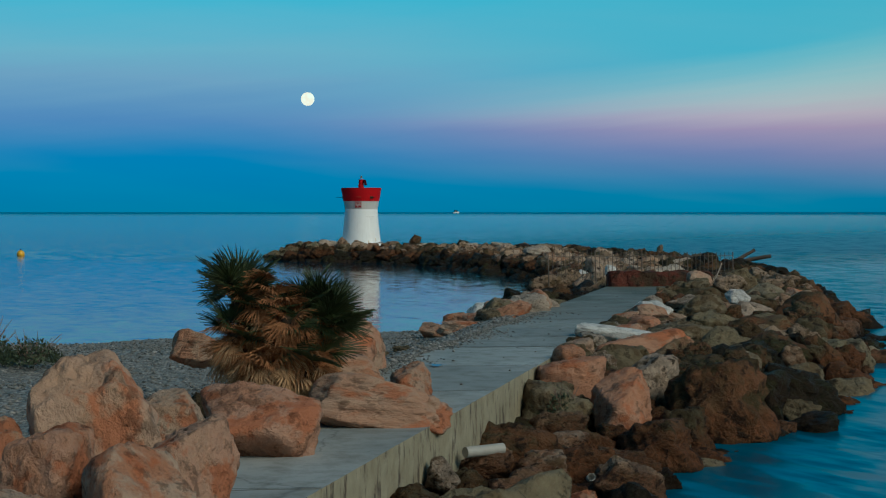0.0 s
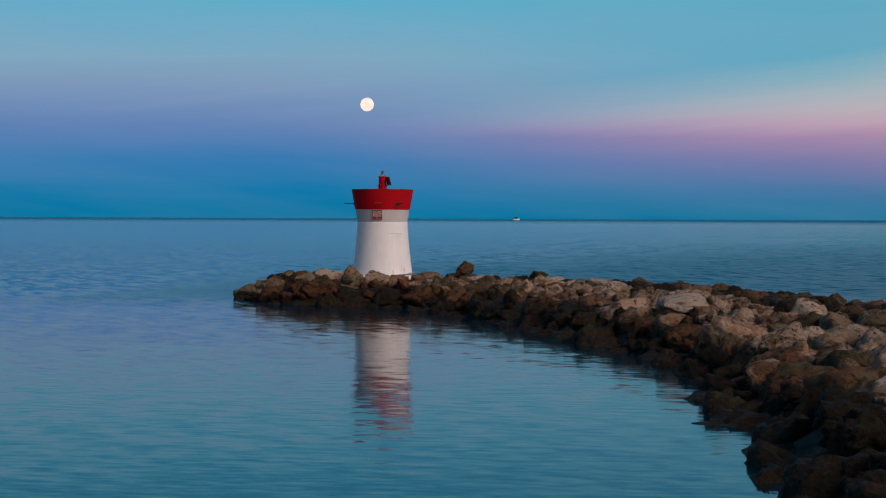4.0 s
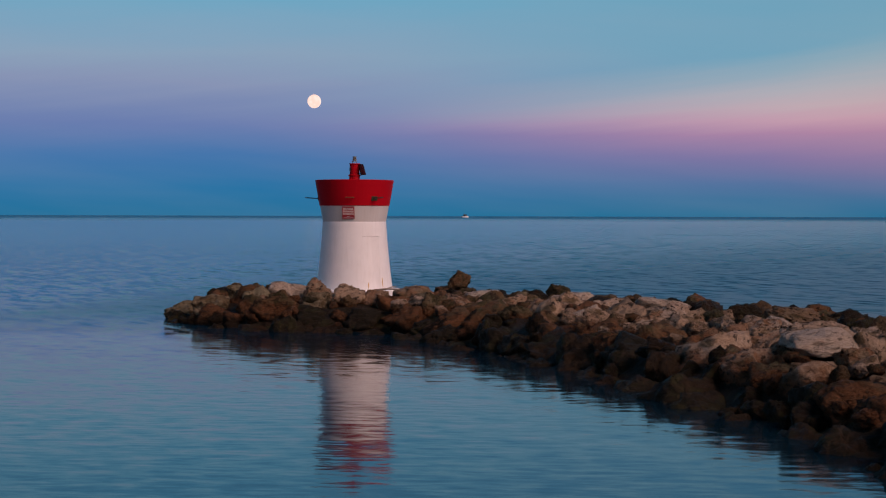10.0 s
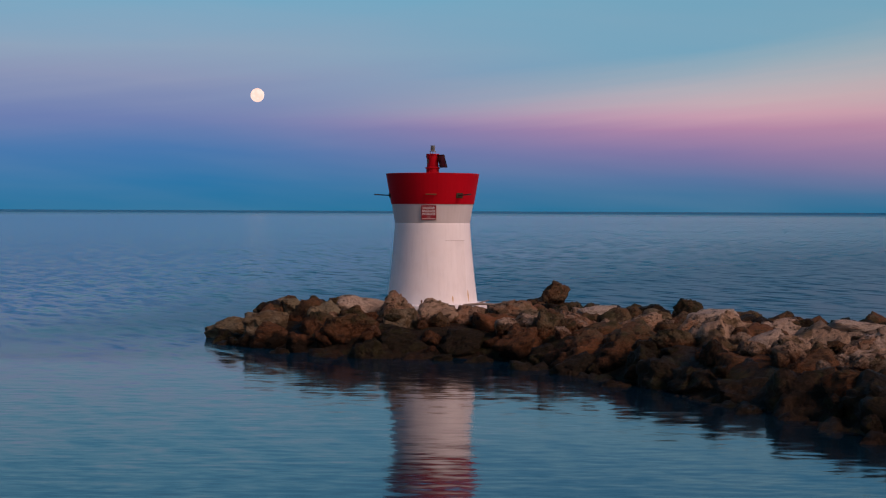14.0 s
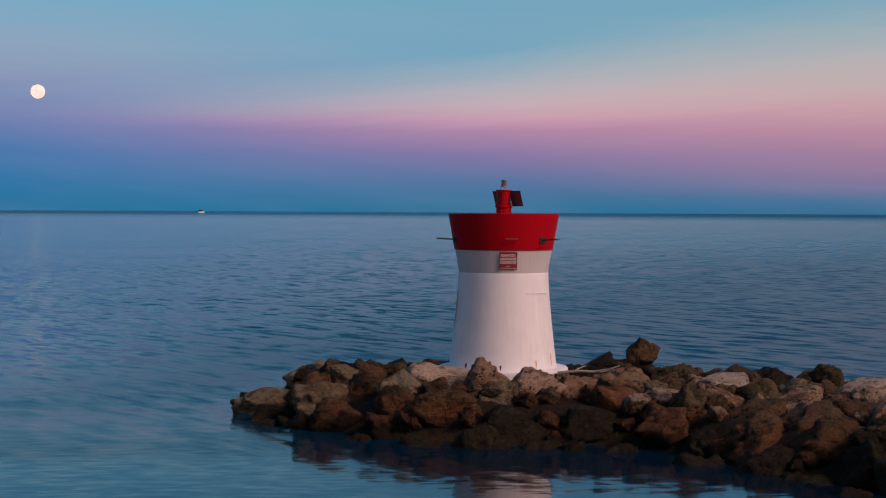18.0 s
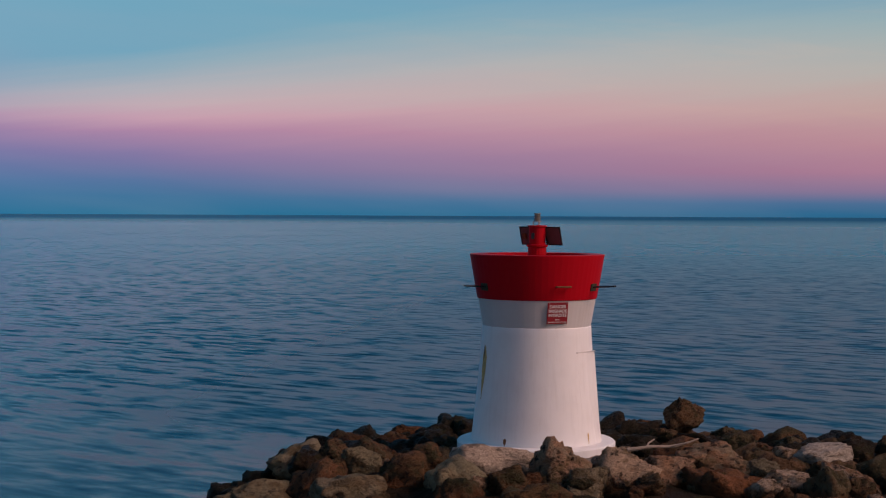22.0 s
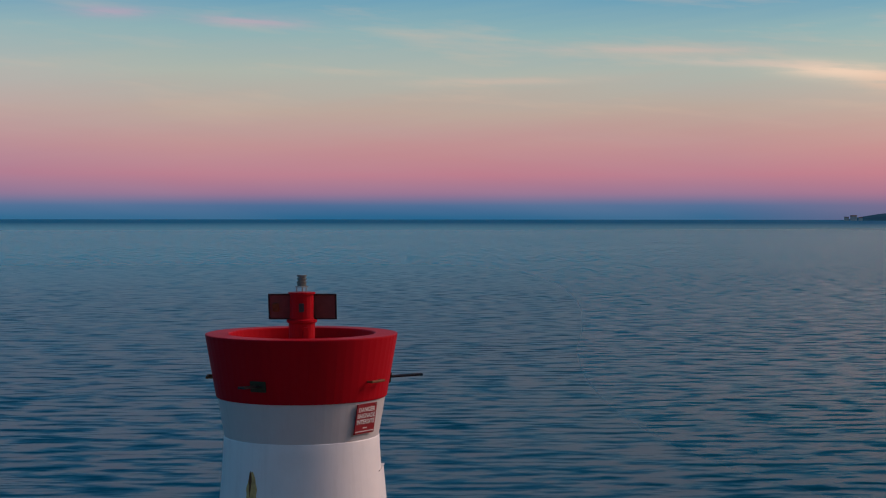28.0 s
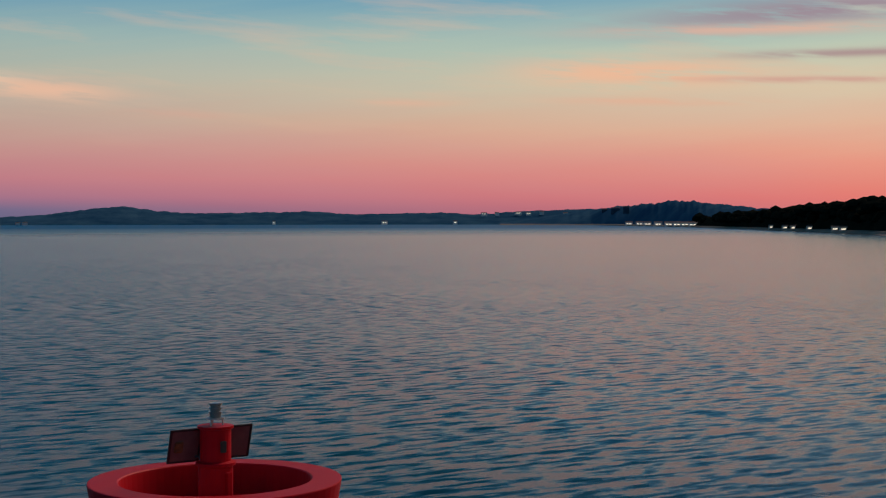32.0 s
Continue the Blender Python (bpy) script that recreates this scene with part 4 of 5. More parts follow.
# moon
bm = bmesh.new()
bmesh.ops.create_icosphere(bm, subdivisions=4, radius=21.5)
moon = part("moon", bm, MOON, smooth=True)
moon.location = (-0.5, 4700, 362.5)
tagged(moon, "full moon, pale warm white, low over the sea", "moon")

# motorboat far out
boat = thing("motorboat", "small white motorboat far out on the water", "boat", at=(257, 2490, 0))
boat.rotation_euler.z = radians(25)
boat.scale = (1.35, 1.35, 1.5)
bm = bmesh.new()
prev = None
for k in range(9):
    f = k / 8
    w = 1.9 * math.sin(math.pi * min(1, 0.35 + 0.65 * (1 - f)) / 1.0 * 0.5) * (1 - f ** 3)
    x = -5 + 10 * f
    ring = [bm.verts.new(p) for p in ((x, -w, 1.5 + 0.5 * f), (x, -w * 0.6, -0.3), (x, w * 0.6, -0.3), (x, w, 1.5 + 0.5 * f))]
    if prev:
        for c in range(4):
            bm.faces.new((prev[c], prev[(c + 1) % 4], ring[(c + 1) % 4], ring[c]))
    prev = ring
part("hull", bm, BOATWHITE, boat, "white hull")
bm = bmesh.new()
box(bm, (-2.4, -1.2, 1.6), (1.8, 1.2, 3.6), 0.25)
part("cabin", bm, BLACK, boat, "dark cabin")
bm = bmesh.new()
tube(bm, (-1.5, 0, 3.5), (-1.6, 0, 6.2), 0.10, 0.05, 8)
part("mast", bm, STEEL, boat)

# marker buoy
buoy = thing("marker_buoy", "round yellow marker buoy floating off the beach", "buoy", at=(-32.7, 14.7, 0))
bm = bmesh.new()
bmesh.ops.create_uvsphere(bm, u_segments=24, v_segments=14, radius=0.38, matrix=Matrix.Translation((0, 0, 0.15)))
part("float", bm, BUOY, buoy, smooth=True)
bm = bmesh.new()
tube(bm, (0, 0, 0.5), (0, 0, 0.66), 0.06, seg=10)
part("ring", bm, BLACK, buoy)

# ---- boulders ----
def rock_mesh(name, seed, mat, chips=6, sub=4, rough=0.075, edge=36, tilt=0.22, cleft=1.1):
    """A quarried boulder: a block of three pairs of broken faces, corners knocked off, worn and uneven."""
    rnd = random.Random(seed)
    bm = bmesh.new()
    bmesh.ops.create_icosphere(bm, subdivisions=sub, radius=1.0)
    cuts = []
    for axis in ((1, 0, 0), (0, 1, 0), (0, 0, 1)):
        for s in (-1, 1):
            n = (Vector(axis) * s + Vector((rnd.gauss(0, tilt), rnd.gauss(0, tilt), rnd.gauss(0, tilt)))).normalized()
            cuts.append((n, rnd.uniform(0.66, 0.88)))
    for _ in range(chips):
        n = Vector((rnd.gauss(0, 1), rnd.gauss(0, 1), rnd.gauss(0, 1))).normalized()
        cuts.append((n, rnd.uniform(0.72, 0.98)))
    off = Vector((seed * 3.1, seed * 1.7, 0))
    for v in bm.verts:
        d = v.co.normalized()
        r = 1.65 if edge > 100 else 1.3
        for n, far in cuts:
            c = d.dot(n)
            if c > 0.05:
                q = far / c
                r = -math.log(math.exp(-edge * r) + math.exp(-edge * min(q, 3))) / edge
        ridge_ = 1 - abs(noise.noise(d * 2.7 + off)) * 2
        r += 0.5 * rough * abs(noise.noise(d * 3.9 + off * 1.3)) - 0.25 * rough
        # clefts, and hollows weathered into the faces
        r -= cleft * rough * max(0.0, 1 - abs(noise.noise(d * 1.6 + off * 2.1)) / 0.10)
        r -= 1.5 * rough * max(0.0, noise.noise(d * 2.3 + off * 0.7) - 0.12)
        r += rough * (1.3 * noise.noise(d * 1.9 + off) + 0.8 * ridge_ * 0.6 + 0.75 * noise.noise(d * 6 + off) + 0.45 * noise.noise(d * 13 + off))
        v.co = d * r * 1.08
    return mesh_of(name, bm, mat, True)


VARIANTS = 14
ROCKS = {key: [rock_mesh("rock", 100 + k, mat, chips=7 + k % 5, rough=0.13, edge=55, tilt=0.42) for k in range(VARIANTS)] for key, mat in (("dry", DRY), ("wet", WET_SHADED), ("stained", MOSSY))}
ROCKS["olive"] = [rock_mesh("rock", 440 + k, OLIVE, rough=0.12, edge=50, tilt=0.40) for k in range(5)]
ROCKS["pink"] = [rock_mesh("boulder", 300 + k, PINK, chips=8 + k % 4, sub=5, rough=0.062, edge=40, tilt=0.36, cleft=0.35) for k in range(8)]
ROCKS["white"] = [rock_mesh("rock", 420 + k, WHITEROCK, rough=0.05, edge=50, tilt=0.3) for k in range(4)]
ROCKS["pale"] = [rock_mesh("rock", 400 + k, PALE) for k in range(4)]
rnd = random.Random(11)


def put_rock(parent, kind, pos, size, turn=None, tilt=0.35, name="rock", pick=None):
    me = ROCKS[kind]
    ob = new(name, me[(pick if pick is not None else rnd.randrange(99)) % len(me)])
    ob.parent = parent
    e = Euler((rnd.uniform(-tilt, tilt), rnd.uniform(-tilt, tilt), rnd.uniform(0, 6.28) if turn is None else turn))
    ob.matrix_basis = Matrix.LocRotScale(pos, e, [s / 2 for s in size])
    return ob


taken = []
BANKS = {}


BANK_LABELS = {"shelf": "boulders tumbled to the water below the jetty wall", "tip": "dark boulders on the seaward side of the lighthouse", "bow": "boulders along the outer bow of the breakwater", "head": "pile of limestone boulders round the lighthouse", "neck": "piled boulders between the lighthouse and the breakwater's arm", "arm": "boulders of the breakwater's curved arm",
               "elbow": "boulders at the breakwater's elbow", "bend": "boulders behind the fence of the breakwater", "bank": "reddish boulders banked against the jetty path"}


def bank_of(y):
    key = "tip" if y > 2.5 else "head" if y > -7 else "neck" if y > -21 else "arm" if y > -35 else "elbow" if y > -48 else "bow" if y > -60 else "bend" if y > -76 else "bank" if y > -96 else "shelf"
    if key not in BANKS:
        BANKS[key] = thing("rock_pile", BANK_LABELS[key], "rocks", kind="structure")
    return BANKS[key]


def hero(kind, x, y, z, sx, sy, sz, turn=0.0, pick=None, tilt=0.15):
    put_rock(bank_of(y), kind, (x, y, z), (sx * 0.92, sy * 0.92, sz * 0.92), turn, tilt, pick=pick)
    taken.append((x, y, min(sx, sy) * 0.46))


# stones that stand out: kind, place, size
for row in (("stained", 4.92, -0.1, 1.72, 1.1, 1.0, 1.2),
            # round the foot of the tower
            ("pale", -2.85, -2.35, 1.12, 2.4, 1.5, 1.3), ("dry", -1.7, -3.7, 1.28, 1.6, 1.4, 1.45), ("dry", -0.35, -4.4, 1.2, 2.1, 1.5, 1.2), ("dry", 0.75, -4.75, 1.1, 1.5, 1.4, 1.2), ("dry", 2.5, -4.5, 1.15, 2.0, 1.5, 1.3),
            ("stained", -4.85, -1.6, 0.95, 1.7, 1.5, 1.3), ("stained", -3.8, -0.6, 1.15, 1.3, 1.2, 0.9), ("olive", -6.05, 2.1, 0.85, 1.85, 1.4, 1.2), ("olive", -6.5, -1.8, 0.62, 2.0, 1.6, 1.35),
            # the row that stands in the water
            ("olive", -7.7, 0.9, 0.2, 2.4, 1.6, 1.05), ("stained", -6.2, -3.2, 0.3, 2.0, 1.4, 1.2), ("stained", -5.25, -4.9, 0.2, 1.2, 1.1, 0.9), ("stained", -3.35, -5.1, 0.55, 2.25, 1.7, 1.7), ("wet", -1.8, -6.4, 0.3, 2.4, 1.6, 1.3),
            ("wet", 0.15, -7.2, 0.35, 1.95, 1.6, 1.45), ("stained", 1.95, -8.7, 0.45, 1.65, 1.4, 1.35), ("wet", 2.6, -10.1, 0.2, 1.4, 1.3, 0.9),
            # towards the arm
            ("dry", 2.7, -7.0, 1.0, 1.65, 1.3, 0.9), ("dry", 4.2, -7.5, 0.95, 1.6, 1.4, 1.05), ("pale", 5.4, -5.4, 1.2, 1.8, 1.3, 0.95), ("stained", 4.4, -9.3, 0.55, 2.25, 1.7, 1.6), ("dry", 6.1, -8.6, 1.05, 1.8, 1.5, 0.95),
            ("pale", 8.7, -7.8, 1.15, 2.0, 1.5, 1.15), ("stained", 6.9, -10.3, 0.6, 2.2, 1.7, 1.6), ("stained", 8.6, -5.8, 1.4, 1.15, 1.0, 0.95)):
    hero(*row)
for row in (("stained", 4.6, -13.2, 0.6, 2.2, 1.7, 1.6),
            ("pale", 10.9, -32.4, 1.62, 1.9, 1.5, 0.7), ("dry", 11.6, -30.2, 1.5, 2.0, 1.6, 1.0), ("pale", 10.5, -16.4, 1.5, 2.0, 1.4, 0.6), ("dry", 13.8, -21.4, 1.5, 1.9, 1.5, 0.7),
            ("white", 7.35, -69.1, 1.35, 0.8, 0.6, 0.85), ("dry", 5.4, -71.2, 1.1, 1.7, 1.4, 1.2), ("pale", 4.75, -73.6, 0.85, 0.75, 0.65, 0.55), ("dry", 8.6, -66.5, 1.6, 1.8, 1.6, 1.2), ("dry", 6.7, -69.3, 1.25, 1.2, 1.0, 1.15), ("white", 8.6, -69.0, 1.6, 0.6, 0.5, 0.8)):
    hero(*row)
# weedy stones where the breakwater meets the beach
for row in (("wet", 2.7, -77.3, 0.45, 1.6, 1.4, 1.0), ("wet", 3.3, -76.0, 0.45, 1.7, 1.4, 1.2), ("stained", 4.0, -77.0, 0.62, 1.9, 1.3, 1.1), ("wet", 4.6, -75.7, 0.7, 1.6, 1.4, 1.25), ("stained", 5.4, -75.0, 0.8, 1.4, 1.3, 1.15),
            ("wet", 3.7, -74.4, 0.5, 1.7, 1.5, 1.2), ("wet", 5.75, -76.6, 0.75, 1.1, 1.2, 0.9), ("wet", 1.8, -78.3, 0.3, 1.3, 1.2, 0.8), ("stained", 3.0, -78.5, 0.5, 1.3, 1.2, 0.9), ("wet", 4.9, -78.2, 0.7, 1.2, 1.2, 0.8)):
    hero(*row)
# the bank beside the path
for row in (("pink", 0.2, -105.6, 0.9, 1.65, 1.4, 1.2, 0.2), ("pink", 0.95, -107.2, 0.72, 1.5, 1.35, 1.4, 0.6), ("stained", 2.95, -106.6, 0.6, 2.0, 1.7, 1.9), ("stained", 2.6, -103.6, 0.55, 1.7, 1.5, 1.2), ("olive", 1.75, -101.7, 0.72, 1.6, 1.3, 1.15, 0.3, 1, 0.05), ("pink", 3.05, -100.2, 1.0, 2.75, 1.7, 1.25, 0.0, 4, 0.05),
            ("pink", 0.55, -103.9, 1.25, 0.75, 0.7, 0.75, 0.3), ("stained", 1.9, -107.9, 0.25, 1.1, 1.2, 1.1), ("wet", 4.3, -104.6, 0.45, 1.7, 1.6, 1.4), ("wet", 5.6, -103.2, 0.4, 1.8, 1.6, 1.2), ("stained", 3.6, -103.2, 0.75, 1.6, 1.4, 1.1), ("wet", 4.6, -99.3, 0.5, 1.7, 1.5, 1.1), ("wet", 5.2, -105.6, -0.05, 1.3, 1.2, 0.7),
            ("white", 5.45, -90.4, 1.3, 1.35, 1.1, 0.75), ("white", 2.6, -98.2, 1.3, 2.0, 1.0, 0.6, 0.1), ("white", 9.4, -86.0, 1.45, 0.9, 0.7, 0.6),
            ("pink", 5.0, -92.3, 1.2, 1.3, 1.1, 0.75, 0.5), ("pink", 4.25, -94.3, 1.15, 1.5, 1.2, 0.9, 1.0), ("pink", 3.25, -97.0, 1.15, 1.2, 1.0, 0.8, 0.2), ("olive", 4.9, -96.2, 1.05, 2.0, 1.6, 1.0), ("olive", 6.3, -93.2, 1.1, 1.7, 1.3, 1.0, 0.9), ("stained", 6.5, -98.8, 0.8, 1.9, 1.6, 1.1), ("olive", 7.3, -88.6, 1.2, 1.5, 1.2, 0.9, 0.4)):
    hero(*row)
for row in (("dry", -2.15, -111.7, 0.35, 1.2, 0.9, 0.6, 0.3), ("dry", -1.35, -112.3, 0.4, 1.1, 0.9, 0.65, 0.8), ("dry", -2.0, -112.9, 0.05, 1.7, 1.1, 0.6), ("dry", -0.2, -112.6, 0.25, 1.5, 1.2, 0.85, 1.2), ("dry", -0.4, -108.3, 0.5, 1.0, 0.9, 0.6, 0.1), ("dry", -0.65, -109.8, 0.35, 1.2, 1.0, 0.6),
            ("stained", 1.05, -109.6, 0.25, 1.3, 1.6, 1.15), ("stained", 0.2, -110.9, 0.15, 1.2, 1.1, 0.7),
            # the row between the path and the beach
            ("white", 1.25, -83.9, 0.8, 1.6, 1.1, 0.85), ("pink", -0.25, -87.1, 0.75, 0.85, 0.8, 0.75, 0.2), ("pink", 0.7, -87.4, 0.85, 1.4, 1.1, 0.8), ("pink", -0.3, -90.8, 0.85, 1.9, 1.2, 0.6), ("pink", -1.0, -88.7, 0.65, 0.95, 0.9, 0.6), ("pink", 2.5, -85.3, 1.0, 1.3, 1.1, 0.75, 0.4), ("pink", 3.3, -82.1, 1.0, 1.25, 1.1, 0.8, 0.9), ("stained", 3.95, -79.5, 1.0, 1.25, 1.1, 0.85, 0.3),
            # stones against the red wall
            ("pink", 10.75, -76.0, 1.4, 1.3, 1.1, 0.9, 0.4), ("dry", 11.9, -76.3, 1.4, 1.4, 1.2, 1.0), ("olive", 10.2, -77.5, 1.35, 1.2, 1.0, 0.8), ("olive", 12.6, -75.0, 1.5, 1.3, 1.2, 1.1),
            ("dry", 7.4, -88.0, 1.3, 1.6, 1.2, 0.8)):
    hero(*row)


def clear(x, y, r):
    return all((x - a) ** 2 + (y - b) ** 2 > (r + c) ** 2 for a, b, c in near_cells(x, y))


CELLS = {}


def near_cells(x, y):
    i, j = int(x // 2), int(y // 2)
    for a in (i - 1, i, i + 1):
        for b in (j - 1, j, j + 1):
            yield from CELLS.get((a, b), ())


def take(x, y, r):
    CELLS.setdefault((int(x // 2), int(y // 2)), []).append((x, y, r))


for q in taken:
    take(*q)


INNER, OUTER = MOLE[:14], MOLE[15:29]


def line_gap(line, x, y):
    return min(math.hypot(x - a - t * (c - a), y - b - t * (d - b)) for (a, b), (c, d) in zip(line, line[1:]) for t in (0, 0.25, 0.5, 0.75, 1))


def fill(tries, lo, hi, lift, seed):
    """Scatters stones over the breakwater where there is room for them."""
    rng = np.random.RandomState(seed)
    xs, ys = rng.uniform(-11, 25, tries), rng.uniform(-131, 11, tries)
    d = inside(MOLE, xs, ys)
    h = mole_height(xs, ys)
    land = land_height(xs, ys)
    for x, y, dd, hh, ll in zip(xs, ys, d, h, land):
        if dd < -0.35:
            continue
        s = rnd.uniform(lo, hi)
        r = s * 0.39
        if y < PATH_END + 0.6 and path_left(y) - r < x < path_right(y) + r:
            continue
        if x * x + y * y < (2.15 + r) ** 2:
            continue
        if y < -74 and x < path_left(y):
            continue
        if 6.6 < x < 11.9 and -75.4 < y < -73.7:
            continue
        if not clear(x, y, r):
            continue
        take(x, y, r)
        z = hh - (0.38 if s < 1.4 else 0.47) * s + rnd.uniform(-0.12, 0.16) + lift
        top = z + 0.4 * s
        inner = x < 6.0 + 0.5 * min(max(y + 20, -8), 0) + 7 * (y < -24) + 1.5 * (y > -12)
        bank_side = y < -76 and x > path_right(y)
        # the near-black kind climbs the inner side, for its shade and its weed
        kind = "wet" if top < (0.35 if bank_side else 0.80) or dd < (0.8 if bank_side else 2.9 if -80 < y < -52 and x < 9.5 else 2.4 if inner and y < -12 else 1.3 if inner else 1.0) else "stained" if top < (0.8 if bank_side else 1.25) and rnd.random() < 0.8 else "pale" if rnd.random() < 0.05 else "stained" if rnd.random() < 0.16 else "dry"
        if y > -64 and kind in ("dry", "pale"):
            share = line_gap(OUTER, x, y) / (line_gap(OUTER, x, y) + line_gap(INNER, x, y))
            if share < 0.52 + rnd.uniform(-0.08, 0.08):
                kind = "stained" if rnd.random() < 0.4 else "wet"
        elif y > -9 and kind == "wet" and dd > 0.5 and rnd.random() < 0.5:
            kind = "stained"
        if y > 2.0 and kind == "stained" and rnd.random() < 0.6:
            kind = "wet"
        if hi < 0.7 and y > -76:
            z -= 0.16
        if y < -104 and kind == "wet" and top > 0.3:
            kind = rnd.choice(["stained", "dry", "pink"])
        if bank_side and kind in ("dry", "pale") and rnd.random() < 0.85:
            kind = rnd.choice(["pink", "olive", "olive", "dry", "stained", "dry"])
        if bank_side and y < -88 and x - path_right(y) > 3.0 + rnd.uniform(-0.5, 0.8):
            kind = rnd.choice(["dry", "stained", "stained", "olive"] if y > -98 else ["wet", "stained", "stained", "olive", "dry"])
        if bank_side:
            s, z = s * 1.22, z - 0.06 * s
        elif y > -9 and kind == "dry" and rnd.random() < 0.45:
            kind = rnd.choice(["olive", "stained"])
        put_rock(bank_of(y), kind, (x, y, z), (s * rnd.uniform(0.95, 1.4), s * rnd.uniform(0.85, 1.15), s * rnd.uniform(0.75, 1.05)))


fill(6000, 1.45, 2.1, 0.05, 1)
fill(5000, 1.0, 1.4, 0.06, 5)
fill(9000, 0.7, 1.1, 0.04, 2)
fill(16000, 0.35, 0.65, 0.08, 3)

# the row of stones between the path and the beach
y = -90.6
while y < -75.5:
    for off in (0.42, 1.15, 1.95):
        s = rnd.uniform(0.85, 1.3) * (1.0 if off < 1.9 else 0.75)
        x = path_left(y) - off - rnd.uniform(0, 0.25)
        yy = y + rnd.uniform(-0.3, 0.3)
        if (off > 1.8 and rnd.random() < 0.4) or not clear(x, yy, s * 0.3):
            continue
        take(x, yy, s * 0.3)
        ground_z = float(land_height(np.array(x), np.array(yy)))
        z = max(ground_z, 0.35 if off < 2 else 0.1) + 0.12 * s + (0.35 if y > -82 and off < 1 else 0.0)
        kind = "stained" if y > -81 and off > 1 else rnd.choice(["pink", "pink", "olive", "olive", "pale", "pink"] if y < -81 else ["wet", "stained", "stained"])
        put_rock(bank_of(yy), kind, (x, yy, z), (s * rnd.uniform(1.0, 1.4), s, s * rnd.uniform(0.6, 0.8)))
    y += 0.9

# smaller stones lean over the other edge of the path
y = -103.0
while y < -76.0:
    s = rnd.uniform(0.35, 0.75)
    x = path_right(y) + 0.28 * s + rnd.uniform(-0.12, 0.1)
    put_rock(bank_of(y), rnd.choice(["pink", "olive", "olive", "stained", "pale"]), (x, y, PATH_Z - 0.12 * s), (s * rnd.uniform(0.9, 1.3), s, s * 0.75))
    y += s * rnd.uniform(0.7, 1.5)

# loose boulders on the path and the beach, each a thing of its own
def loose(kind, x, y, z, sx, sy, sz, turn, pick, label):
    if y > -98:
        z = float(land_height(np.array(x), np.array(y))) + 0.12 * sz
    b = put_rock(None, kind, (x, y, z - 0.04), (sx * 0.9, sy * 0.9, sz * 0.9), turn, 0.08, "boulder", pick)
    tagged(b, label, "boulder", "loose boulders by the path")


for row in (
        ("pink", -3.85, -113.15, 1.52, 2.6, 1.4, 0.9, 0.22, 0, "long flat reddish boulder lying on the concrete path"),
        ("pink", -5.55, -115.5, 1.68, 1.55, 1.35, 1.25, 0.5, 1, "squarish orange-pink boulder on the concrete"),
        ("pink", -7.2, -118.7, 2.02, 1.6, 1.4, 2.2, 0.3, 2, "tall pointed pinkish boulder"),
        ("pink", -6.55, -116.6, 1.85, 0.95, 0.9, 1.0, 1.0, 3, "small pinkish boulder between larger ones"),
        ("pink", -6.05, -119.7, 1.78, 1.1, 1.1, 1.3, 0.2, 4, "pink boulder with a broken corner"),
        ("pink", -6.4, -120.9, 1.52, 1.15, 1.1, 1.25, 0.8, 5, "rounded pale pink boulder"),
        ("pink", -7.35, -120.3, 1.82, 1.0, 1.0, 1.2, 1.4, 6, "pink boulder with an orange streak"),
        ("pink", -8.1, -119.3, 1.80, 0.95, 1.0, 1.2, 0.4, 7, "grey-pink boulder at the edge of the beach"),
        ("pink", -7.45, -121.6, 1.55, 1.2, 1.0, 1.1, 2.0, 1, "low pink boulder beside taller ones"),
        ("pink", -4.5, -110.9, 1.72, 2.1, 1.1, 1.0, -0.1, 3, "flat reddish boulder at the foot of the palm"),
        ("pink", -3.2, -110.1, 1.55, 0.95, 0.8, 0.75, 0.6, 4, "small reddish boulder beside the path"),
        ("pink", -4.45, -107.2, 1.55, 1.75, 1.2, 1.3, 0.15, 5, "sandy-pink boulder beside the path"),
        ("pink", -4.0, -105.8, 1.75, 1.2, 1.1, 1.5, 0.9, 2, "pinkish boulder beside the path"),
        ("pink", -6.85, -107.8, 1.90, 1.1, 0.9, 0.7, 0.1, 0, "squat orange boulder on the pebbles"),
        ("olive", -3.2, -94.9, 1.10, 0.85, 0.7, 0.5, 0.3, 2, "pointed tan stone on the pebbles"),
        ("pink", -4.3, -96.7, 1.18, 1.2, 0.7, 0.42, 0.2, 0, "flat orange stone half sunk in the pebbles"),
        ("pink", -5.1, -97.3, 1.17, 0.7, 0.5, 0.3, 0.7, 3, "small flat orange stone in the pebbles"),
        ("olive", -2.3, -93.4, 1.06, 0.6, 0.5, 0.28, 0.1, 3, "small brownish stone on the pebbles"),
        ("stained", -6.3, -114.4, 1.75, 0.5, 0.5, 0.5, 0.4, 1, "small mossy stone on the pebbles")):
    loose(*row)

# pebbles that can be told apart on the beach
rng = np.random.RandomState(4)
verts, faces = [], []
unit = [(1, 0, 0), (-1, 0, 0), (0, 1, 0), (0, -1, 0), (0, 0, 1), (0, 0, -1)]
tris = [(0, 2, 4), (2, 1, 4), (1, 3, 4), (3, 0, 4), (2, 0, 5), (1, 2, 5), (3, 1, 5), (0, 3, 5)]
px, py = rng.uniform(-16, 4, 15000), rng.uniform(-116, -80, 15000)
pz = land_height(px, py) + rough_z(px, py, 0.35, 0.10)
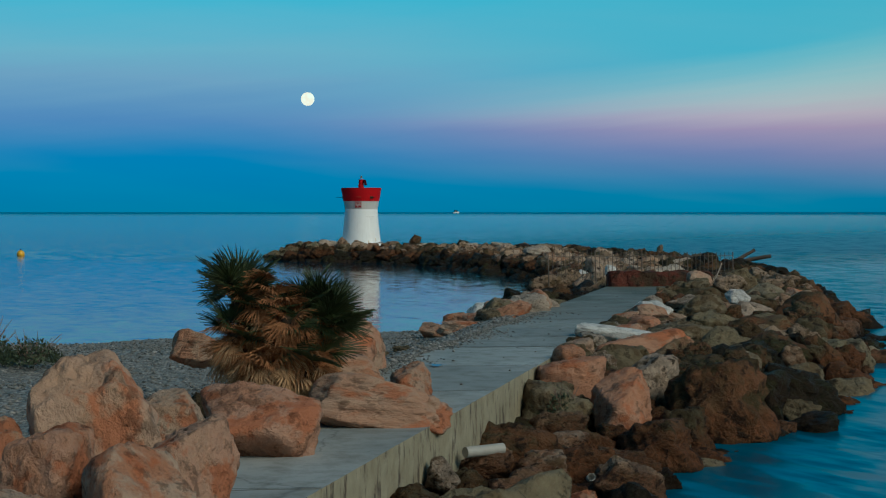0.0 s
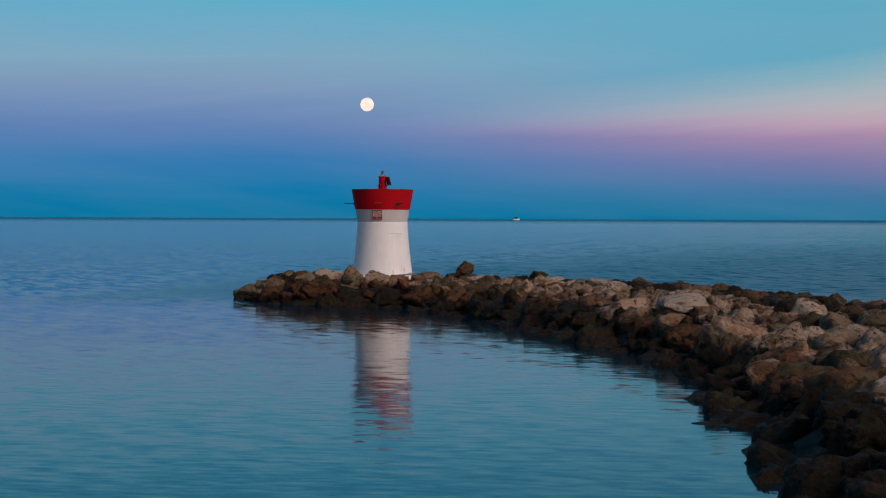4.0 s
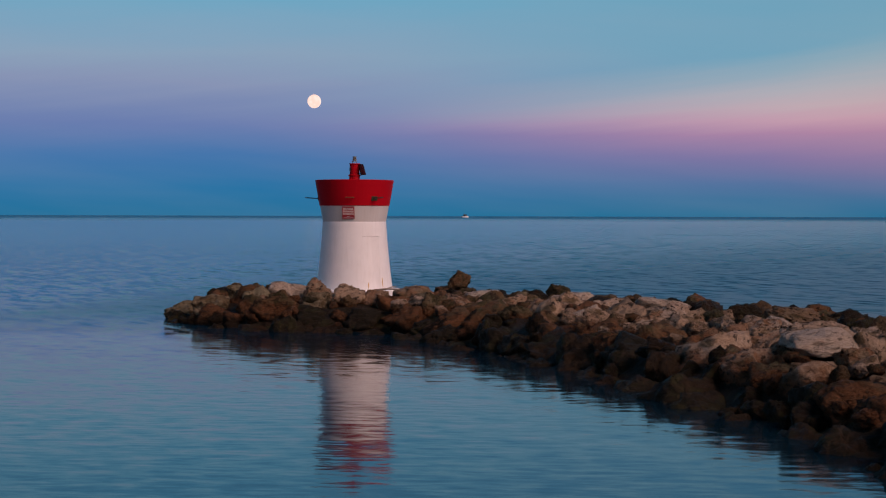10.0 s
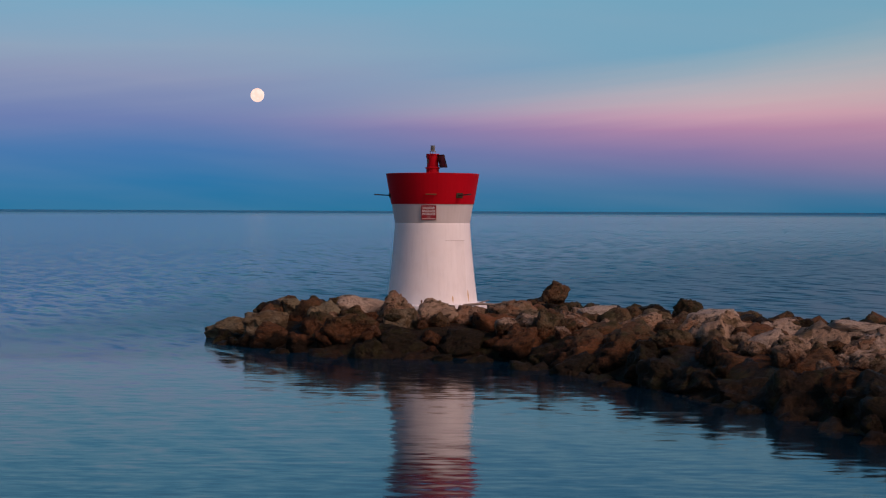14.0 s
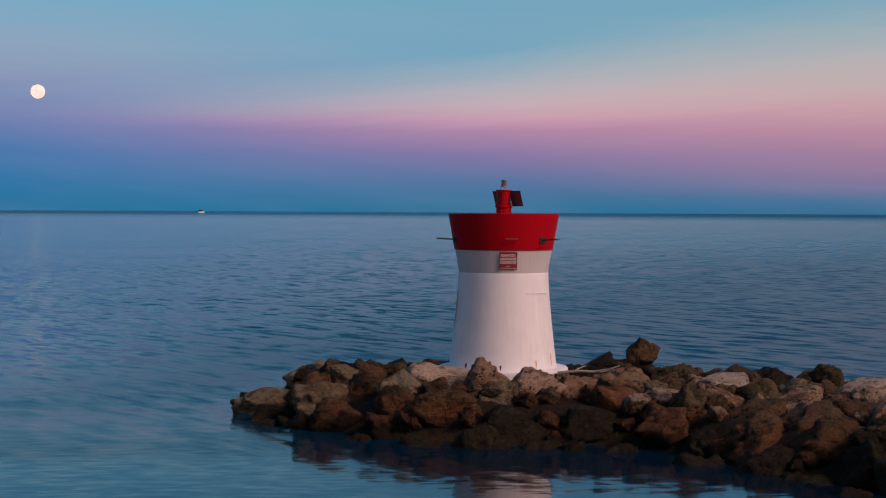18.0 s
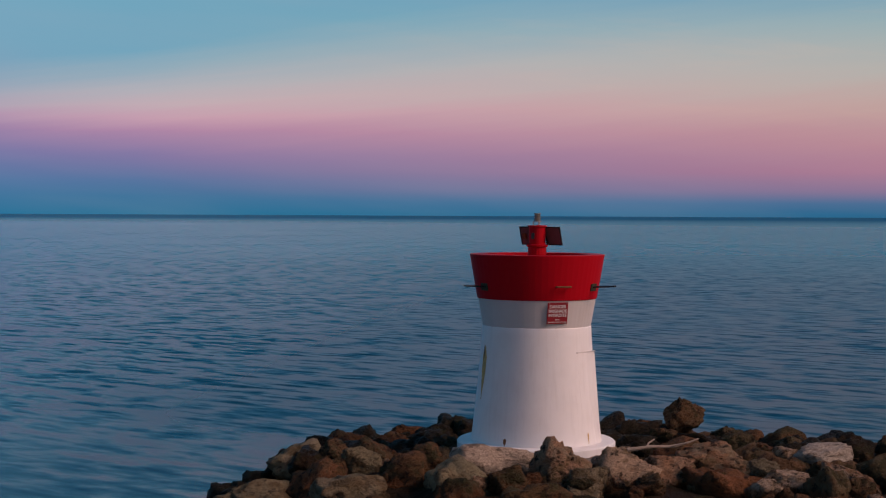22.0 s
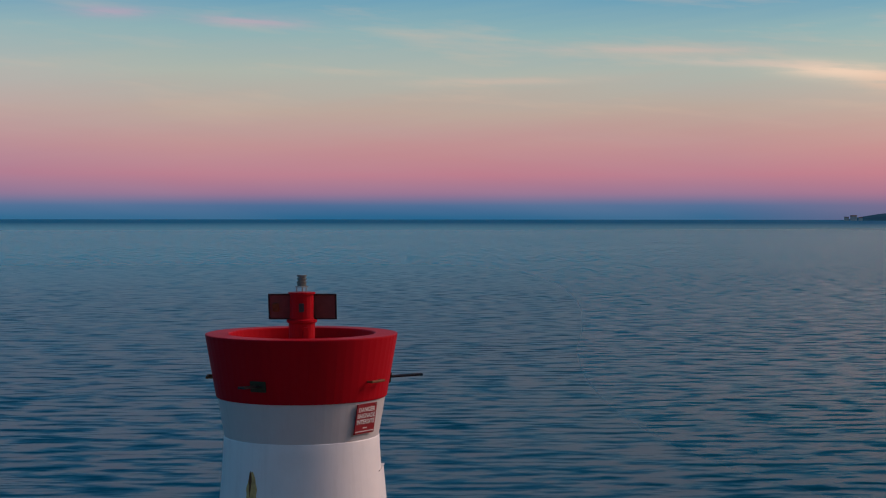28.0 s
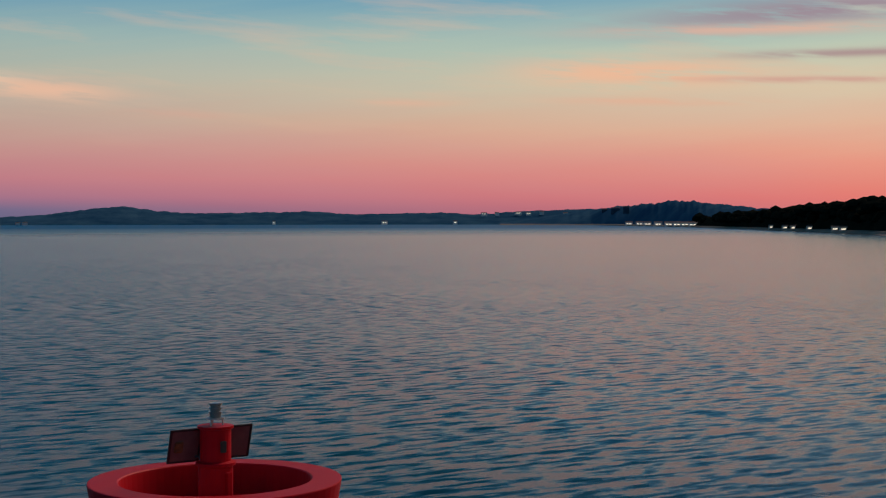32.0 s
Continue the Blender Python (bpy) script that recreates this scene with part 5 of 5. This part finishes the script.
# some lie washed over the edge of the path
wy = rng.uniform(-112, -90, 2600)
wx = path_left(wy) - 0.15 + rng.exponential(0.17, 2600) * (1 + 0.9 * np.sin(wy * 1.3) * np.sin(wy * 0.47))
ws = rng.uniform(0, 1, 26)
px, py = np.concatenate([px, wx, path_left(-113 + 34 * ws) + rng.uniform(0, 2.8, 26)]), np.concatenate([py, wy, -113 + 34 * ws])
pz = np.concatenate([pz, np.full(2626, PATH_Z)])
for k, (x, y, z) in enumerate(zip(px, py, pz)):
    if (k < 15000 and x > path_left(y) - 0.1) or z < 0.05 or x > path_right(y) - 0.1:
        continue
    s, a = rng.uniform(0.022, 0.05) * (1.5 if k % 23 == 0 else 1.0) * (1.0 if k < 15000 else 0.75), rng.uniform(0, 6.28)
    c, n0 = math.cos(a), len(verts)
    sn = math.sin(a)
    for ux, uy, uz in unit:
        lx, ly = ux * s * 1.3, uy * s
        verts.append((x + c * lx - sn * ly, y + sn * lx + c * ly, z + uz * s * 0.6 + 0.01))
    faces += [(n0 + a1, n0 + b1, n0 + c1) for a1, b1, c1 in tris]
me = bpy.data.meshes.new("pebbles")
me.from_pydata(verts, [], faces)
m, n = material("loose_pebbles")
isl = n.add("ShaderNodeNewGeometry").outputs["Random Per Island"]
finish(n, n.ramp(isl, [(0.0, (0.05, 0.048, 0.045)), (0.5, (0.15, 0.142, 0.13)), (0.9, (0.22, 0.20, 0.18)), (1.0, (0.36, 0.33, 0.31))]), 0.8)
me.materials.append(m)
me.polygons.foreach_set("use_smooth", [True] * len(me.polygons))
tagged(new("pebbles", me), "loose grey pebbles on the beach", "pebbles", kind="stuff")

# ---- fan palm ----
def fan_leaf(name, seed, mat, droop, blades=27, size=0.62, spread=195):
    """One fan leaf at the end of its stalk, the stalk's foot at the origin, growing along +x."""
    rnd = random.Random(seed)
    bm = bmesh.new()
    stalk = 0.36
    tube(bm, (0, 0, 0), (stalk, 0, 0.0), 0.014, 0.009, 5)
    for k in range(blades):
        a = radians(-spread / 2 + spread * k / (blades - 1) + rnd.uniform(-3, 3))
        ln = size * rnd.uniform(0.85, 1.1) * (0.78 + 0.22 * math.cos(a * 0.8))
        w = 0.017
        c, s = math.cos(a), math.sin(a)
        pts = []
        for f, ww in ((0.0, 0.4), (0.35, 1.0), (0.7, 0.75), (1.0, 0.08)):
            r = ln * f
            z = 0.10 * math.sin(f * 1.5) - droop * f * f * ln * rnd.uniform(0.8, 1.2)
            pts.append([Vector((stalk + c * r - s * w * ww * e, s * r + c * w * ww * e, z + (0.012 if e else 0.0))) for e in (-1, 0, 1)])
        vs = [[bm.verts.new(p) for p in row] for row in pts]
        for p, q in zip(vs, vs[1:]):
            for e in (0, 1):
                bm.faces.new((p[e], p[e + 1], q[e + 1], q[e]))
    return mesh_of(name, bm, mat)


def fan_palm(at):
    rnd = random.Random(3)
    t = thing("fan_palm", "bushy dwarf fan palm with green fans and dry straw-coloured leaves", "palm", at=at)
    green = [fan_leaf("leaf", k, LEAF, 0.12) for k in range(4)]
    dry = [fan_leaf("dry_leaf", 20 + k, LEAF_DRY, 0.85, 20, 0.52, 120) for k in range(4)]
    dead = [fan_leaf("dead_leaf", 40 + k, LEAF_DEAD, 0.6, 22, 0.5, 150) for k in range(4)]
    # place and height of each stem, and how many green, brown and straw-coloured fans it bears
    stems = [(-0.72, 0.0, 1.66, 30, 10, 6), (-0.72, -0.2, 1.05, 10, 26, 18), (-0.2, -0.1, 1.66, 5, 56, 12), (0.1, -0.45, 1.3, 3, 60, 26), (0.68, 0.0, 1.2, 46, 6, 8),
             (0.36, 0.1, 1.5, 14, 36, 8), (-0.25, -0.55, 0.7, 2, 40, 34), (0.45, -0.45, 0.62, 10, 24, 28), (-0.3, 0.4, 1.2, 16, 10, 4)]

    def hang(name, meshes, count, x, y, z1, z2, low, high, s1, s2, twist):
        for _ in range(count):
            ob = new(name, rnd.choice(meshes))
            ob.parent = t
            up = rnd.uniform(low, high)
            ob.matrix_basis = Matrix.Translation((x, y, rnd.uniform(z1, z2))) @ Matrix.Rotation(rnd.uniform(0, 6.28), 4, "Z") @ Matrix.Rotation(-up, 4, "Y") @ Matrix.Rotation(rnd.uniform(-twist, twist), 4, "X") @ Matrix.Scale(rnd.uniform(s1, s2), 4)

    for x, y, h, n_green, n_dead, n_dry in stems:
        bm = bmesh.new()
        last = Vector((x * 0.5, y * 0.5, -0.1))
        for k in range(6):
            f = (k + 1) / 6
            nxt = Vector((x * (0.5 + 0.5 * f), y * (0.5 + 0.5 * f), h * f))
            tube(bm, last, nxt, 0.17 * (1 - 0.25 * f) * (1 + 0.12 * (k % 2)), 0.19 * (1 - 0.25 * f), 9)
            last = nxt
        part("trunk", bm, TRUNK, t)
        hang("leaf", green, n_green, x, y, h * 0.85, h, -0.25, 1.3, 0.66, 1.0, 0.6)
        hang("dead_leaf", dead, n_dead, x * 0.9, y * 0.9, h * 0.5, h, -0.8, 0.9, 0.55, 0.85, 0.8)
        hang("dry_leaf", dry, n_dry, x * 0.9, y * 0.9, h * 0.4, h * 0.95, -1.2, 0.1, 0.55, 0.85, 0.8)
    return t


fan_palm((-5.24, -112.2, 1.62)).scale = (0.93, 0.93, 0.92)


# ---- shrub at the edge of the beach ----
def shrub(at, w, h, label, seed):
    rnd = random.Random(seed)
    t = thing("shrub", label, "shrub", at=at)
    bm = bmesh.new()
    for k in range(26):
        a, r = rnd.uniform(0, 6.28), rnd.uniform(0.1, 0.5) * w
        tube(bm, (rnd.uniform(-0.1, 0.1), rnd.uniform(-0.1, 0.1), -0.05), (r * math.cos(a), r * math.sin(a), h * rnd.uniform(0.6, 1.35)), 0.012, 0.004, 4)
    part("stems", bm, STEM, t)
    bm = bmesh.new()
    for k in range(1500):
        a, r = rnd.uniform(0, 6.28), w * 0.5 * math.sqrt(rnd.random())
        z = h * rnd.random() * max(0.15, 1 - (2 * r / w) ** 2)
        c = Vector((r * math.cos(a), r * math.sin(a), z))
        d = Vector((rnd.gauss(0, 1), rnd.gauss(0, 1), rnd.gauss(0.5, 1))).normalized() * rnd.uniform(0.05, 0.11)
        e = d.cross(Vector((rnd.gauss(0, 1), rnd.gauss(0, 1), rnd.gauss(0, 1)))).normalized() * 0.022
        bm.faces.new([bm.verts.new(p) for p in (c, c + d * 0.5 + e, c + d, c + d * 0.5 - e)])
    part("foliage", bm, SHRUB, t)


shrub((-10.9, -101.3, 1.05), 1.5, 0.55, "low dark green shrub on the pebbles", 1)
shrub((-12.0, -100.6, 1.05), 1.3, 0.75, "scrubby shrub with bare pinkish stems", 2)
shrub((-0.2, -107.4, 0.55), 0.8, 0.45, "dry grassy tuft at the foot of the jetty wall", 3)

# ---- fence across the breakwater ----
fence = thing("fence", "rusty metal bar fence across the breakwater", "fence")
F1, F2 = Vector((5.2, -72.6, 0)), Vector((13.4, -71.6, 0))
BARS = 44
bm = bmesh.new()
tube(bm, (0, 0, -0.62), (0, 0, 0.55), 0.013, seg=6)
bar = mesh_of("bar", bm, FENCE)
bm = bmesh.new()
tube(bm, (0, 0, -0.85), (0, 0, 0.58), 0.024, seg=8)
post = mesh_of("post", bm, FENCE)
rnd = random.Random(8)
for k in range(BARS + 1):
    f = k / BARS
    p = F1.lerp(F2, f)
    z = 2.08 + 0.05 * math.sin(f * 5)
    ob = new("post" if k % 11 == 0 else "bar", post if k % 11 == 0 else bar)
    ob.parent = fence
    ob.matrix_basis = pose(p.x, p.y, z + rnd.uniform(-0.04, 0.04), rnd.uniform(-2, 2), rnd.uniform(-2.5, 2.5), 0)
for z in (1.70, 2.44):
    bm = bmesh.new()
    tube(bm, F1 + Vector((0, 0, z)), F2 + Vector((0, 0, z)), 0.011, seg=6)
    part("rail", bm, FENCE, fence)

DRIFT = simple("bleached_wood", (0.36, 0.29, 0.24), 0.85, 0.4, 7, 0.5)

# ---- driftwood posts leaning on the stones ----
for a, b, r, label in (((20.6, -45.0, 0.95), (22.4, -45.2, 1.98), 0.12, "dark timber post leaning up out of the stones"), ((20.9, -44.4, 1.1), (23.3, -45.6, 1.62), 0.13, "weathered timber post lying over the stones")):
    bm = bmesh.new()
    tube(bm, a, b, r, r * 0.85, 12)
    bmesh.ops.subdivide_edges(bm, edges=[e for e in bm.edges if e.calc_length() > 1], cuts=6)
    for q in bm.verts:
        q.co += Vector((0, noise.noise(q.co * 3), noise.noise(q.co * 3 + Vector((5, 0, 0))))) * 0.05
    tagged(part("timber_post", bm, TIMBER), label, "post", "driftwood posts")

# lone upright stone far along the crest
ob = put_rock(bank_of(-30), "dry", (19.9, -31.0, 1.6), (0.5, 0.5, 0.75), 0.0, 0.05)

# ---- litter by the wall ----
bm = bmesh.new()
tube(bm, (-2.5, -112.2, 0.70), (-1.88, -111.85, 0.70), 0.085, seg=20)
tagged(part("pipe", bm, PIPE, smooth=False), "short pale plastic pipe lying against the wall", "pipe")
bm = bmesh.new()
lathe(bm, [(0.0, 0.0), (0.045, 0.0), (0.06, 0.14), (0.055, 0.14), (0.04, 0.01)], 16)
cup = tagged(part("cup", bm, PIPE), "white plastic cup dropped among the stones", "cup")
cup.matrix_basis = pose(-0.75, -113.0, 0.42, 70, 20, 0)
bm = bmesh.new()
ring = []
for k in range(22):
    reach = (1.0 + 0.9 * noise.noise((k * 1.37, 2.3, 0))) * (1.25 if k % 2 else 0.45)
    ring.append(bm.verts.new((0.15 * reach * math.cos(k * math.pi / 11), 0.30 * reach * math.sin(k * math.pi / 11), 0)))
bm.faces.new(ring)
spot = tagged(part("paint_splash", bm, BLUEPAINT), "blue paint splash on the concrete path", "paint", kind="structure")
spot.location = (-2.35, -105.4, PATH_Z + 0.034)

# a bleached branch on the stones beside the lighthouse
branch = thing("driftwood", "bleached driftwood branch lying on the boulders", "driftwood", at=(1.7, -3.35, 1.50))
for k, line in enumerate((((-0.9, 0.25, -0.02), (-0.3, 0.05, 0.05), (0.35, -0.05, 0.02), (1.1, 0.22, 0.06)), ((0.2, -0.03, 0.03), (0.6, -0.25, 0.12), (0.95, -0.3, 0.22)), ((-0.4, 0.08, 0.04), (-0.2, 0.3, 0.1), (0.1, 0.45, 0.16)))):
    bm = bmesh.new()
    for j, (a, b) in enumerate(zip(line, line[1:])):
        r = (0.055 if k == 0 else 0.03) * (1 - 0.22 * j)
        tube(bm, a, b, r, r * 0.78, 8)
    part("limb", bm, DRIFT, branch)

# a thin pole leaning on the stones by the fence
bm = bmesh.new()
tube(bm, (11.3, -76.0, 1.35), (11.9, -75.2, 2.25), 0.028, 0.02, 8)
tagged(part("pole", bm, DRIFT), "thin weathered pole leaning on the stones by the fence", "pole")
